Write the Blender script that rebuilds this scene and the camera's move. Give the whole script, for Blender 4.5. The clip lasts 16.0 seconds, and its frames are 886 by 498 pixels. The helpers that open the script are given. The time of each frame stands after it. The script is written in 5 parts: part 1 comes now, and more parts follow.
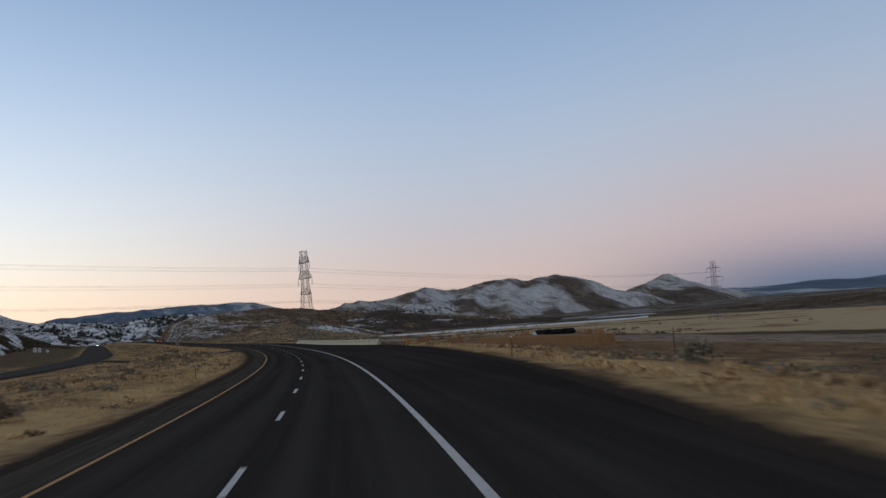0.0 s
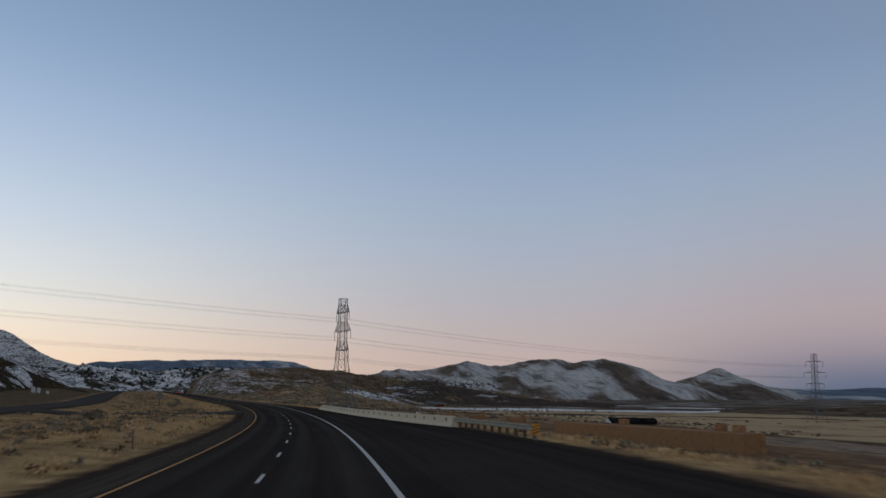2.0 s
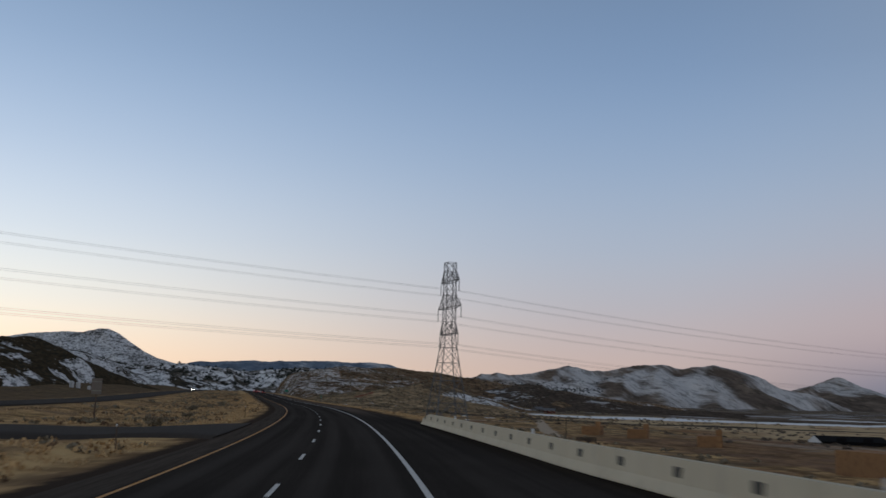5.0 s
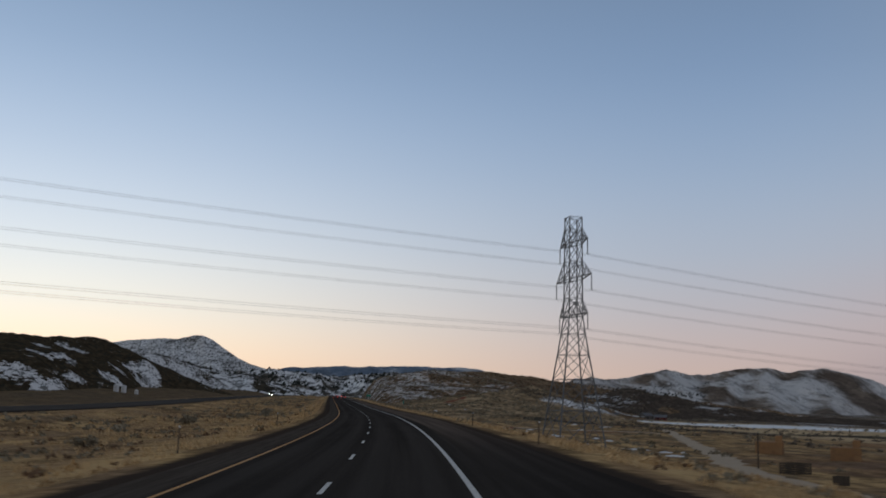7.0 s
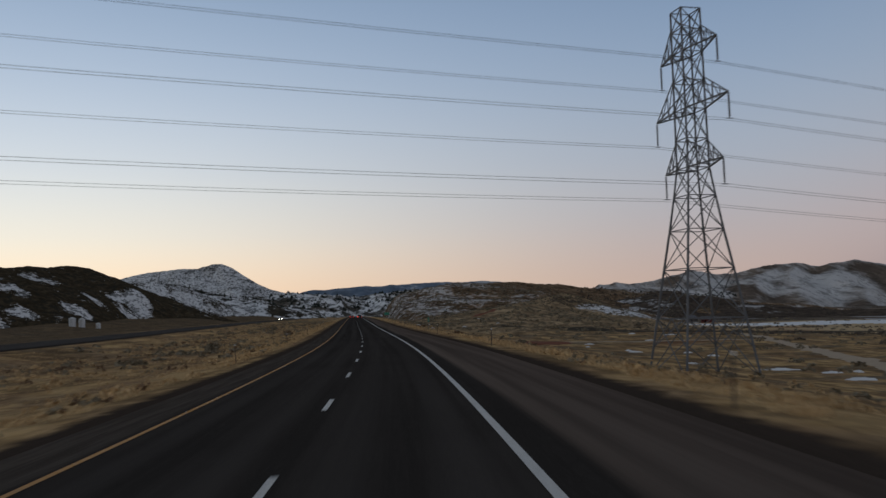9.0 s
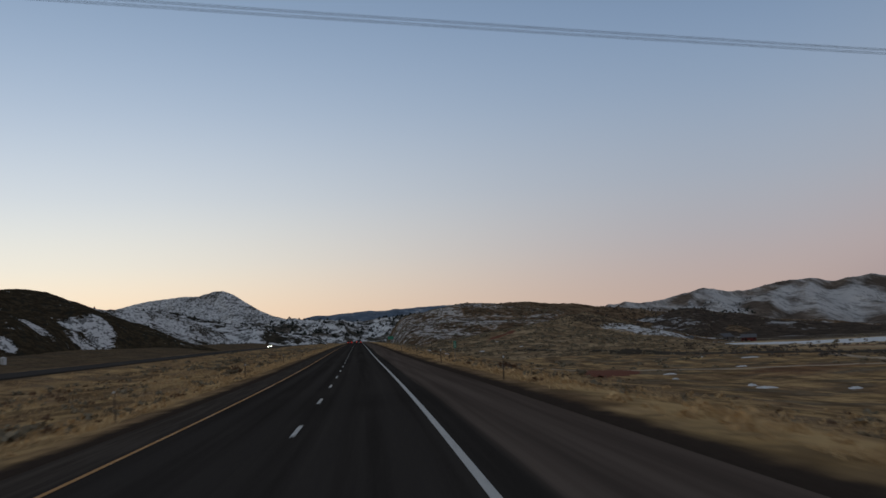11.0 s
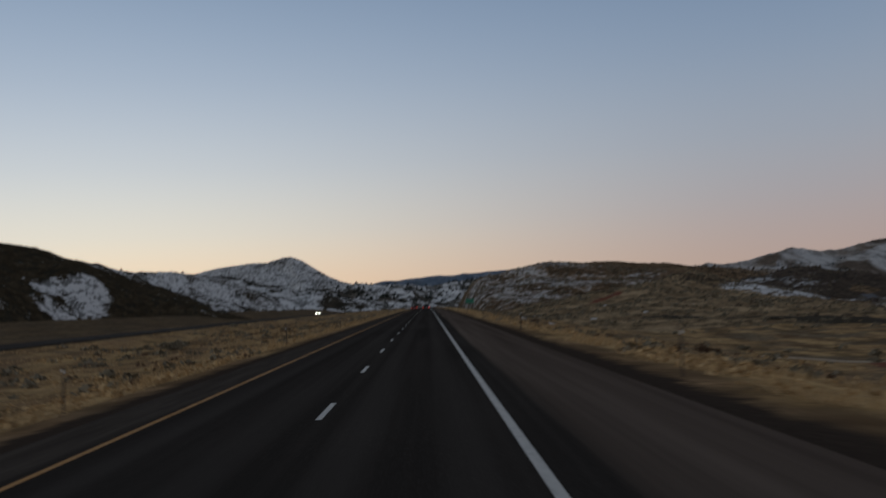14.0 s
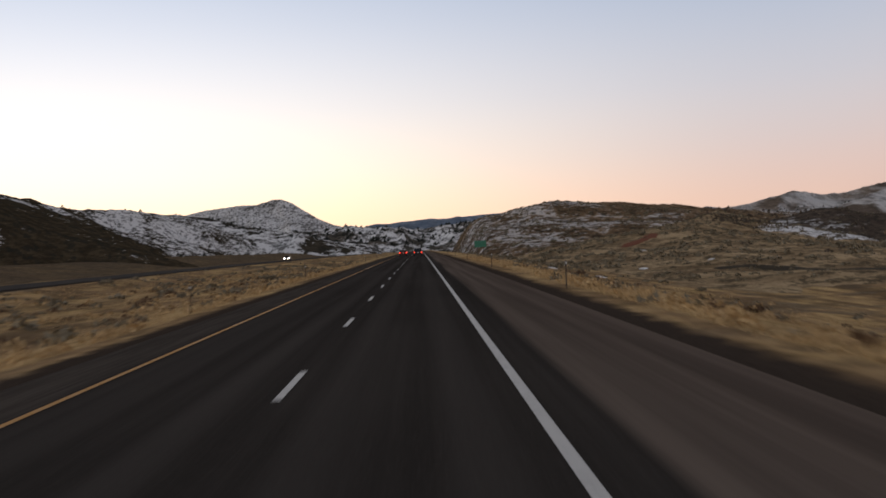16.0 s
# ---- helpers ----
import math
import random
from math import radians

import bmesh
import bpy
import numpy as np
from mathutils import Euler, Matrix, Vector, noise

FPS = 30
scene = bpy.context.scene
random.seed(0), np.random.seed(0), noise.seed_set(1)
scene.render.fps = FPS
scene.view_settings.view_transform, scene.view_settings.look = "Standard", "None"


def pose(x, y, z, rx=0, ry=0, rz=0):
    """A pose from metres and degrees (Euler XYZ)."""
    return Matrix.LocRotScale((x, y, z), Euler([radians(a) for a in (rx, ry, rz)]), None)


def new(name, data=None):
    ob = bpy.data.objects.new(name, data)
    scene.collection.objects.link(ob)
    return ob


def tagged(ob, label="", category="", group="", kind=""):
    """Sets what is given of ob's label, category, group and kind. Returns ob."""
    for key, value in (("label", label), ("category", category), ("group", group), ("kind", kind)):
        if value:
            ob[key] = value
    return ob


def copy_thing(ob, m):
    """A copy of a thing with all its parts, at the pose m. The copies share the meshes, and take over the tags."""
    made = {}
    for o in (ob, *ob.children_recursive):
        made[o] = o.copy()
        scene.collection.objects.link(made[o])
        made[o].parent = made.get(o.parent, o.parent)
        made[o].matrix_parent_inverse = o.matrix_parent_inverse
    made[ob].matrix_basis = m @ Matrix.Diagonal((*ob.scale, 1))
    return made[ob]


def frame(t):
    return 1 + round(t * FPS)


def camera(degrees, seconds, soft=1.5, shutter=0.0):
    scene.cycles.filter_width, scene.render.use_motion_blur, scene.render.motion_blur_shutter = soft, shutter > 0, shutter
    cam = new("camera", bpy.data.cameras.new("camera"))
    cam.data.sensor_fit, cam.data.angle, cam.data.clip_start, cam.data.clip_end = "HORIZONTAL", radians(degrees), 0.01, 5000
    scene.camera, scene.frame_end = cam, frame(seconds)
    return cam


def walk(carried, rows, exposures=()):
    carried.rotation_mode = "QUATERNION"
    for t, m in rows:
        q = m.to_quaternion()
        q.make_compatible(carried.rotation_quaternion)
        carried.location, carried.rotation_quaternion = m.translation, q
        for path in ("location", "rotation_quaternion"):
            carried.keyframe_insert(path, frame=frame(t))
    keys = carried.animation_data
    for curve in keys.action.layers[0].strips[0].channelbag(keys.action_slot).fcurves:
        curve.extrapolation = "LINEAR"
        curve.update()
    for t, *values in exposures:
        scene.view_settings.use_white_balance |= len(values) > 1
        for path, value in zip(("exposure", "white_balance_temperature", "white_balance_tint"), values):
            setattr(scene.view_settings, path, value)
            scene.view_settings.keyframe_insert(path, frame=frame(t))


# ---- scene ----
# ---- the camera and its walk ----
FOV = 52.21
PATH = [
    (0, -44.23, -497.09, 3.80, 94.29, 4.37, -21.02),
    (0.5, -40.29, -482.44, 3.62, 95.17, 2.15, -20.47),
    (1, -36.52, -467.75, 3.45, 96.85, 0.57, -19.56),
    (1.5, -32.91, -453.02, 3.28, 97.88, -0.52, -19.05),
    (2, -29.54, -438.25, 3.11, 99.04, -0.52, -18.62),
    (2.5, -26.38, -423.44, 2.94, 99.63, -0.40, -18.07),
    (3, -23.35, -408.60, 2.77, 99.37, -1.08, -17.97),
    (3.5, -20.53, -393.73, 2.62, 98.92, -0.69, -18.45),
    (4, -17.82, -378.84, 2.48, 98.72, -0.14, -18.12),
    (4.5, -15.34, -363.91, 2.36, 98.88, -0.53, -16.09),
    (4.7, -14.33, -357.95, 2.32, 98.98, -1.06, -14.54),
    (6.8, -5.95, -295.02, 2.06, 100.36, -1.39, -7.82),
    (7, -5.37, -289.00, 2.05, 99.41, -1.48, -7.04),
    (7.2, -4.81, -282.99, 2.042, 98.75, -1.00, -6.62),
    (7.5, -4.00, -273.96, 2.03, 96.17, -0.06, -6.11),
    (8, -2.81, -258.92, 2.00, 94.58, 0.41, -5.64),
    (8.2, -2.37, -252.89, 1.99, 93.95, 1.78, -5.48),
    (10.3, 0.83, -189.65, 1.86, 94.74, 1.79, -5.86),
    (10.5, 1.08, -183.63, 1.85, 94.86, 2.16, -5.84),
    (11, 1.56, -168.58, 1.82, 95.60, 2.90, -5.33),
    (11.5, 1.94, -153.53, 1.82, 96.77, 3.04, -5.42),
    (12, 2.27, -138.49, 1.83, 97.88, 3.33, -5.55),
    (12.5, 2.31, -123.45, 1.82, 98.12, 3.07, -6.22),
    (13, 2.34, -108.42, 1.82, 97.08, 2.55, -6.04),
    (13.5, 2.42, -93.39, 1.80, 96.14, 2.46, -4.03),
    (14, 2.32, -78.37, 1.80, 93.62, 3.28, -0.97),
    (14.5, 2.26, -63.36, 1.85, 89.09, 1.55, 0.90),
    (15, 2.17, -48.35, 1.91, 88.99, 2.28, 0.14),
    (15.5, 2.16, -29.75, 2.01, 88.72, 3.35, -0.64),
    (16, 2.22, -12.71, 2.10, 90.02, 3.10, -1.48),
]

cam = camera(FOV, 16.0, soft=1.5, shutter=0.45)
EXPOSURES = [(0, 0.0, 6320, 10), (0.6, -0.14, 6280, 10), (1.5, -0.26, 6280, 10), (3.2, -0.30, 6280, 10), (4.7, -0.22, 6300, 10), (6.8, -0.18, 6450, 10), (7.1, -0.25, 6430, 10), (7.5, -0.40, 6450, 10), (8.2, -0.34, 6550, 10), (11.4, -0.40, 6500, 10),
             (12.0, -0.10, 6430, 10), (12.4, 0.16, 6500, 10), (12.6, 0.16, 6500, 10), (13.0, -0.18, 6450, 10), (13.4, -0.46, 6480, 10), (13.9, -0.60, 6600, 10), (14.2, -0.60, 6600, 10), (14.6, 0.55, 7000, 10), (15.1, 0.62, 7050, 10), (15.5, 0.52, 7450, 14), (16.0, 0.20, 7550, 18)]
walk(cam, [(t, pose(x, y, z, rx, ry, rz)) for t, x, y, z, rx, ry, rz in PATH], EXPOSURES)


# ---- the dusk sky ----
def build_world():
    world = bpy.data.worlds.new("dusk_sky")
    scene.world = world
    world.use_nodes = True
    nt = world.node_tree
    nt.nodes.clear()
    out = nt.nodes.new("ShaderNodeOutputWorld")
    bg = nt.nodes.new("ShaderNodeBackground")
    tc = nt.nodes.new("ShaderNodeTexCoord")
    sep = nt.nodes.new("ShaderNodeSeparateXYZ")
    nt.links.new(tc.outputs["Generated"], sep.inputs[0])

    def ramp(stops):
        r = nt.nodes.new("ShaderNodeValToRGB")
        r.color_ramp.interpolation = "B_SPLINE"
        while len(r.color_ramp.elements) < len(stops):
            r.color_ramp.elements.new(0.5)
        for e, (p, c) in zip(r.color_ramp.elements, stops):
            e.position, e.color = p, (c[0] * 0.6, c[1] * 0.6, c[2] * 0.6, 1)
        nt.links.new(sep.outputs["Z"], r.inputs[0])
        return r

    def side(lo, hi):
        r = nt.nodes.new("ShaderNodeMapRange")
        r.interpolation_type = "SMOOTHSTEP"
        r.inputs["From Min"].default_value, r.inputs["From Max"].default_value = lo, hi
        nt.links.new(sep.outputs["X"], r.inputs["Value"])
        return r.outputs[0]

    def blend(fac, a, b):
        n = nt.nodes.new("ShaderNodeMix")
        n.data_type = "RGBA"
        nt.links.new(fac, n.inputs[0])
        nt.links.new(a, n.inputs[6])
        nt.links.new(b, n.inputs[7])
        return n.outputs[2]

    west = blend(side(-0.40, 0.44), ramp(GLOW_SKY).outputs[0], ramp(PINK_SKY).outputs[0])
    sky = blend(side(0.40, 0.70), west, ramp(DUSK_SKY).outputs[0])
    nt.links.new(sky, bg.inputs[0])
    bg.inputs[1].default_value = 1 / 0.6
    nt.links.new(bg.outputs[0], out.inputs[0])


# colours of the sky by height: towards the set sun, beside it, and away from it
GLOW_SKY = [(0.0, (1.36, 0.90, 0.56)), (0.045, (1.36, 1.08, 0.76)), (0.09, (1.16, 1.12, 0.97)), (0.16, (0.86, 0.94, 1.01)), (0.25, (0.57, 0.70, 0.88)),
            (0.35, (0.355, 0.495, 0.705)), (0.47, (0.22, 0.32, 0.48)), (0.65, (0.225, 0.250, 0.300)), (1.0, (0.215, 0.222, 0.235))]
PINK_SKY = [(0.0, (0.68, 0.49, 0.40)), (0.05, (0.63, 0.505, 0.475)), (0.10, (0.545, 0.525, 0.56)), (0.16, (0.48, 0.54, 0.635)), (0.25, (0.355, 0.472, 0.645)),
            (0.35, (0.236, 0.352, 0.545)), (0.47, (0.175, 0.260, 0.40)), (0.65, (0.205, 0.230, 0.275)), (1.0, (0.205, 0.212, 0.226))]
DUSK_SKY = [(0.0, (0.12, 0.165, 0.25)), (0.022, (0.20, 0.215, 0.295)), (0.045, (0.40, 0.335, 0.375)), (0.075, (0.54, 0.435, 0.44)), (0.11, (0.52, 0.45, 0.475)), (0.16, (0.47, 0.49, 0.56)),
            (0.24, (0.375, 0.47, 0.61)), (0.35, (0.255, 0.36, 0.53)), (0.65, (0.200, 0.225, 0.270)), (1.0, (0.200, 0.206, 0.220))]
build_world()


# ---- materials ----
class Mat:
    """A small node builder round one Principled surface."""

    def __init__(self, name, rough=0.9, metal=0.0):
        self.m = bpy.data.materials.new(name)
        self.m.use_nodes = True
        self.t = self.m.node_tree
        self.b = self.t.nodes["Principled BSDF"]
        self.b.inputs["Roughness"].default_value = rough
        self.b.inputs["Metallic"].default_value = metal
        self.b.inputs["Specular IOR Level"].default_value = 0.3
        self.co = self.t.nodes.new("ShaderNodeTexCoord")

    def link(self, a, b):
        self.t.links.new(a, b)

    def put(self, socket, value):
        if hasattr(value, "links"):
            self.link(value, socket)
        elif isinstance(value, (tuple, list)):
            socket.default_value = (*value, 1) if len(value) == 3 else value
        else:
            socket.default_value = value

    def noise(self, scale, detail=4.0, rough=0.55, coord="Object", stretch=None, distort=0.0):
        n = self.t.nodes.new("ShaderNodeTexNoise")
        n.inputs["Scale"].default_value, n.inputs["Detail"].default_value, n.inputs["Roughness"].default_value = scale, detail, rough
        n.inputs["Distortion"].default_value = distort
        src = self.co.outputs[coord]
        if stretch:
            mp = self.t.nodes.new("ShaderNodeMapping")
            mp.inputs["Scale"].default_value = stretch
            self.link(src, mp.inputs[0])
            src = mp.outputs[0]
        self.link(src, n.inputs["Vector"])
        return n.outputs[0]

    def ramp(self, fac, lo, hi):
        r = self.t.nodes.new("ShaderNodeMapRange")
        r.interpolation_type = "SMOOTHSTEP"
        r.inputs["From Min"].default_value, r.inputs["From Max"].default_value = lo, hi
        self.link(fac, r.inputs["Value"])
        return r.outputs[0]

    def mix(self, fac, a, b):
        n = self.t.nodes.new("ShaderNodeMix")
        n.data_type = "RGBA"
        self.put(n.inputs[0], fac), self.put(n.inputs[6], a), self.put(n.inputs[7], b)
        return n.outputs[2]

    def math(self, op, a, b=0.0):
        n = self.t.nodes.new("ShaderNodeMath")
        n.operation = op
        self.put(n.inputs[0], a), self.put(n.inputs[1], b)
        return n.outputs[0]

    def uv(self):
        s = self.t.nodes.new("ShaderNodeSeparateXYZ")
        self.link(self.co.outputs["UV"], s.inputs[0])
        return s.outputs[0], s.outputs[1]

    def axes(self, what="Object"):
        s = self.t.nodes.new("ShaderNodeSeparateXYZ")
        if what == "Normal":
            g = self.t.nodes.new("ShaderNodeNewGeometry")
            self.link(g.outputs["Normal"], s.inputs[0])
        else:
            self.link(self.co.outputs[what], s.inputs[0])
        return s.outputs

    def random(self):
        return self.t.nodes.new("ShaderNodeObjectInfo").outputs["Random"]

    def island(self):
        return self.t.nodes.new("ShaderNodeNewGeometry").outputs["Random Per Island"]

    def color(self, value):
        self.put(self.b.inputs["Base Color"], value)

    def bump(self, height, strength=0.4, distance=0.05):
        n = self.t.nodes.new("ShaderNodeBump")
        n.inputs["Strength"].default_value, n.inputs["Distance"].default_value = strength, distance
        self.link(height, n.inputs["Height"])
        self.link(n.outputs[0], self.b.inputs["Normal"])


def plain(name, c1, c2, scale=3.0, rough=0.7, metal=0.0, bump=0.2):
    """Two close tones of one surface, with fine grain."""
    m = Mat(name, rough, metal)
    if rough >= 0.85:
        m.b.inputs["Specular IOR Level"].default_value = 0.03
    n = m.noise(scale, 5)
    fine = m.noise(scale * 14, 3)
    m.color(m.mix(m.math("ADD", m.math("MULTIPLY", n, 0.7), m.math("MULTIPLY", fine, 0.3)), c1, c2))
    if bump:
        m.bump(fine, bump, 0.01)
    return m.m


def lamp_mat(name, color, strength):
    m = Mat(name, 0.4)
    m.color(color)
    m.b.inputs["Emission Color"].default_value = (*color, 1)
    m.b.inputs["Emission Strength"].default_value = strength
    return m.m


def asphalt_mat():
    m = Mat("asphalt", 0.9)
    m.b.inputs["Specular IOR Level"].default_value = 0.0
    lat, along = m.uv()
    big = m.noise(0.05, 4)
    streak = m.noise(1.0, 4, coord="UV", stretch=(1.6, 0.02, 1))
    grain = m.noise(30, 3)
    lane = m.mix(m.ramp(streak, 0.35, 0.7), (0.0355, 0.0305, 0.0267), (0.0527, 0.0452, 0.0396))
    lane = m.mix(m.math("MULTIPLY", m.ramp(big, 0.45, 0.65), 0.5), lane, (0.0297, 0.0256, 0.0226))
    # lighter wheel paths in both lanes
    off = m.math("ABSOLUTE", m.math("SUBTRACT", m.math("ABSOLUTE", m.math("SUBTRACT", m.math("ABSOLUTE", lat), 1.83)), 0.9))
    track = m.math("MULTIPLY", m.math("SUBTRACT", 1.0, m.ramp(off, 0.1, 0.55)), m.ramp(m.math("MULTIPLY", m.math("ABSOLUTE", lat), -1.0), -3.5, -3.2))
    lane = m.mix(m.math("MULTIPLY", track, 0.4), lane, (0.0709, 0.0613, 0.0542))
    # older, browner shoulder beyond the edge line, with a dark sealed strip beside it
    worn = m.mix(m.ramp(streak, 0.3, 0.7), (0.088, 0.067, 0.054), (0.150, 0.115, 0.092))
    onset = m.ramp(along, 235, 300)
    wobble = m.math("ADD", lat, m.math("MULTIPLY", streak, 0.5))
    right = m.math("MULTIPLY", m.ramp(wobble, 4.5, 4.9), onset)
    col = m.mix(right, lane, worn)
    gritty = m.noise(1.0, 5, 0.75, coord="UV", stretch=(3.5, 0.12, 1))
    verge = m.ramp(m.math("ADD", m.math("MULTIPLY", lat, -1.0), m.math("MULTIPLY", m.math("SUBTRACT", gritty, 0.5), 0.5)), 3.7, 4.05)
    col = m.mix(m.math("MULTIPLY", verge, 0.8), col, m.mix(m.ramp(gritty, 0.35, 0.68), (0.052, 0.043, 0.036), (0.090, 0.075, 0.064)))
    col = m.mix(m.math("MULTIPLY", m.ramp(grain, 0.5, 0.75), 0.35), col, (0.1247, 0.1096, 0.0989))
    m.color(col)
    m.bump(grain, 0.35, 0.01)
    return m.m


def paint_mat(name, color, wear):
    m = Mat(name, 0.7)
    m.b.inputs["Specular IOR Level"].default_value = 0.1
    n = m.noise(6, 5)
    f = m.noise(45, 3)
    m.color(m.mix(m.math("MULTIPLY", m.ramp(m.math("ADD", m.math("MULTIPLY", n, 0.6), m.math("MULTIPLY", f, 0.4)), 0.5, 0.66), wear), color, (0.07, 0.07, 0.07)))
    return m.m


def ground_mat():
    m = Mat("dry_grassland", 1.0)
    m.b.inputs["Specular IOR Level"].default_value = 0.0
    off, along = m.uv()          # metres out from the edge of the tarmac, metres along the road
    px, py, pz = m.axes("Object")
    big = m.noise(0.018, 4)
    mid = m.noise(0.11, 5, 0.6)
    small = m.noise(0.9, 5, 0.65)
    fine = m.noise(9, 4)
    streak = m.noise(1.0, 5, 0.6, coord="UV", stretch=(0.30, 0.035, 1))
    less = lambda v: m.math("SUBTRACT", 1.0, v)
    both = lambda a, b: m.math("MULTIPLY", a, b)
    straw = m.mix(m.ramp(small, 0.3, 0.7), (0.43, 0.275, 0.122), (0.66, 0.445, 0.218))
    brown = m.mix(m.ramp(small, 0.3, 0.7), (0.20, 0.122, 0.066), (0.38, 0.245, 0.135))
    sage = m.mix(m.ramp(small, 0.35, 0.65), (0.120, 0.095, 0.066), (0.255, 0.205, 0.140))
    col = m.mix(m.ramp(m.math("ADD", both(streak, 0.6), both(mid, 0.4)), 0.40, 0.56), straw, brown)
    far = m.ramp(off, 14, 45)
    col = m.mix(both(m.ramp(mid, 0.49, 0.60), m.math("ADD", 0.25, both(far, 0.6))), col, sage)
    # strips of the valley floor: red-brown weeds, grey bare earth, a dark ditch, a cut stubble field
    lane = m.math("ADD", off, both(m.math("SUBTRACT", mid, 0.5), 26.0))
    early = less(m.ramp(along, 330, 420))
    weeds = both(both(m.ramp(lane, 56, 66), less(m.ramp(lane, 90, 102))), early)
    col = m.mix(both(weeds, 0.7), col, m.mix(small, (0.150, 0.080, 0.052), (0.27, 0.165, 0.110)))
    bare = both(both(m.ramp(lane, 92, 104), less(m.ramp(lane, 136, 146))), early)
    col = m.mix(both(bare, 0.9), col, m.mix(mid, (0.285, 0.215, 0.162), (0.38, 0.300, 0.232)))
    stubble = m.math("MAXIMUM", both(m.ramp(lane, 154, 166), early), both(m.ramp(off, 130, 190), m.ramp(big, 0.36, 0.46)))
    col = m.mix(both(stubble, 0.85), col, m.mix(mid, (0.46, 0.335, 0.195), (0.60, 0.455, 0.280)))
    ditch = both(both(m.ramp(lane, 132, 142), less(m.ramp(lane, 158, 164))), early)
    col = m.mix(both(ditch, 0.8), col, (0.060, 0.045, 0.034))
    red = both(m.ramp(big, 0.57, 0.66), far)
    col = m.mix(both(red, 0.6), col, (0.20, 0.085, 0.05))
    # trodden, damp and burnt patches
    patchy = m.math("ADD", both(m.noise(1.0, 5, 0.65, coord="UV", stretch=(0.20, 0.05, 1)), 0.5), both(m.noise(0.45, 5, 0.7), 0.5))
    col = m.mix(both(m.ramp(patchy, 0.48, 0.56), both(0.70, less(both(stubble, 0.8)))), col, m.mix(small, (0.065, 0.043, 0.025), (0.155, 0.100, 0.058)))
    # trampled dark ground between the far carriageway and the hill
    beyond = both(m.ramp(both(px, -1.0), 50, 56), m.ramp(along, 200, 260))
    col = m.mix(both(beyond, 0.85), col, m.mix(m.ramp(small, 0.3, 0.7), (0.062, 0.047, 0.033), (0.165, 0.122, 0.080)))
    # the stony apron under the mountains, past the last fields
    wide = m.math("POWER", m.math("ADD", m.math("POWER", m.math("ADD", px, 50.0), 2.0), m.math("POWER", py, 2.0)), 0.5)
    wide = m.math("ADD", wide, both(m.math("SUBTRACT", big, 0.5), 40.0))
    apron = both(m.ramp(wide, 446, 462), m.ramp(px, 90, 160))
    stones = m.mix(m.ramp(m.noise(0.03, 5, 0.65, stretch=(1, 0.35, 1)), 0.4, 0.6), (0.085, 0.066, 0.050), (0.19, 0.150, 0.112))
    stones = m.mix(both(m.ramp(m.noise(0.011, 5, 0.7, stretch=(1, 0.4, 1)), 0.55, 0.62), 0.55), stones, (0.60, 0.60, 0.62))
    col = m.mix(apron, col, stones)
    # pale straw strip mown beside the road, then bare dark gravel at the edge of the tarmac
    strip = both(m.ramp(off, 2.0, 3.0), less(m.ramp(m.math("ADD", off, both(streak, 3.0)), 5.5, 9.0)))
    col = m.mix(both(strip, m.math("SUBTRACT", 0.85, both(m.ramp(patchy, 0.475, 0.55), 0.5))), col, m.mix(small, (0.48, 0.310, 0.140), (0.68, 0.465, 0.230)))
    edge = less(m.ramp(m.math("ADD", off, both(small, 1.4)), 1.5, 2.35))
    col = m.mix(edge, col, m.mix(fine, (0.030, 0.0225, 0.0180), (0.085, 0.063, 0.049)))
    m.color(col)
    m.bump(m.math("ADD", small, both(fine, 0.3)), 0.8, 0.25)
    return m.m


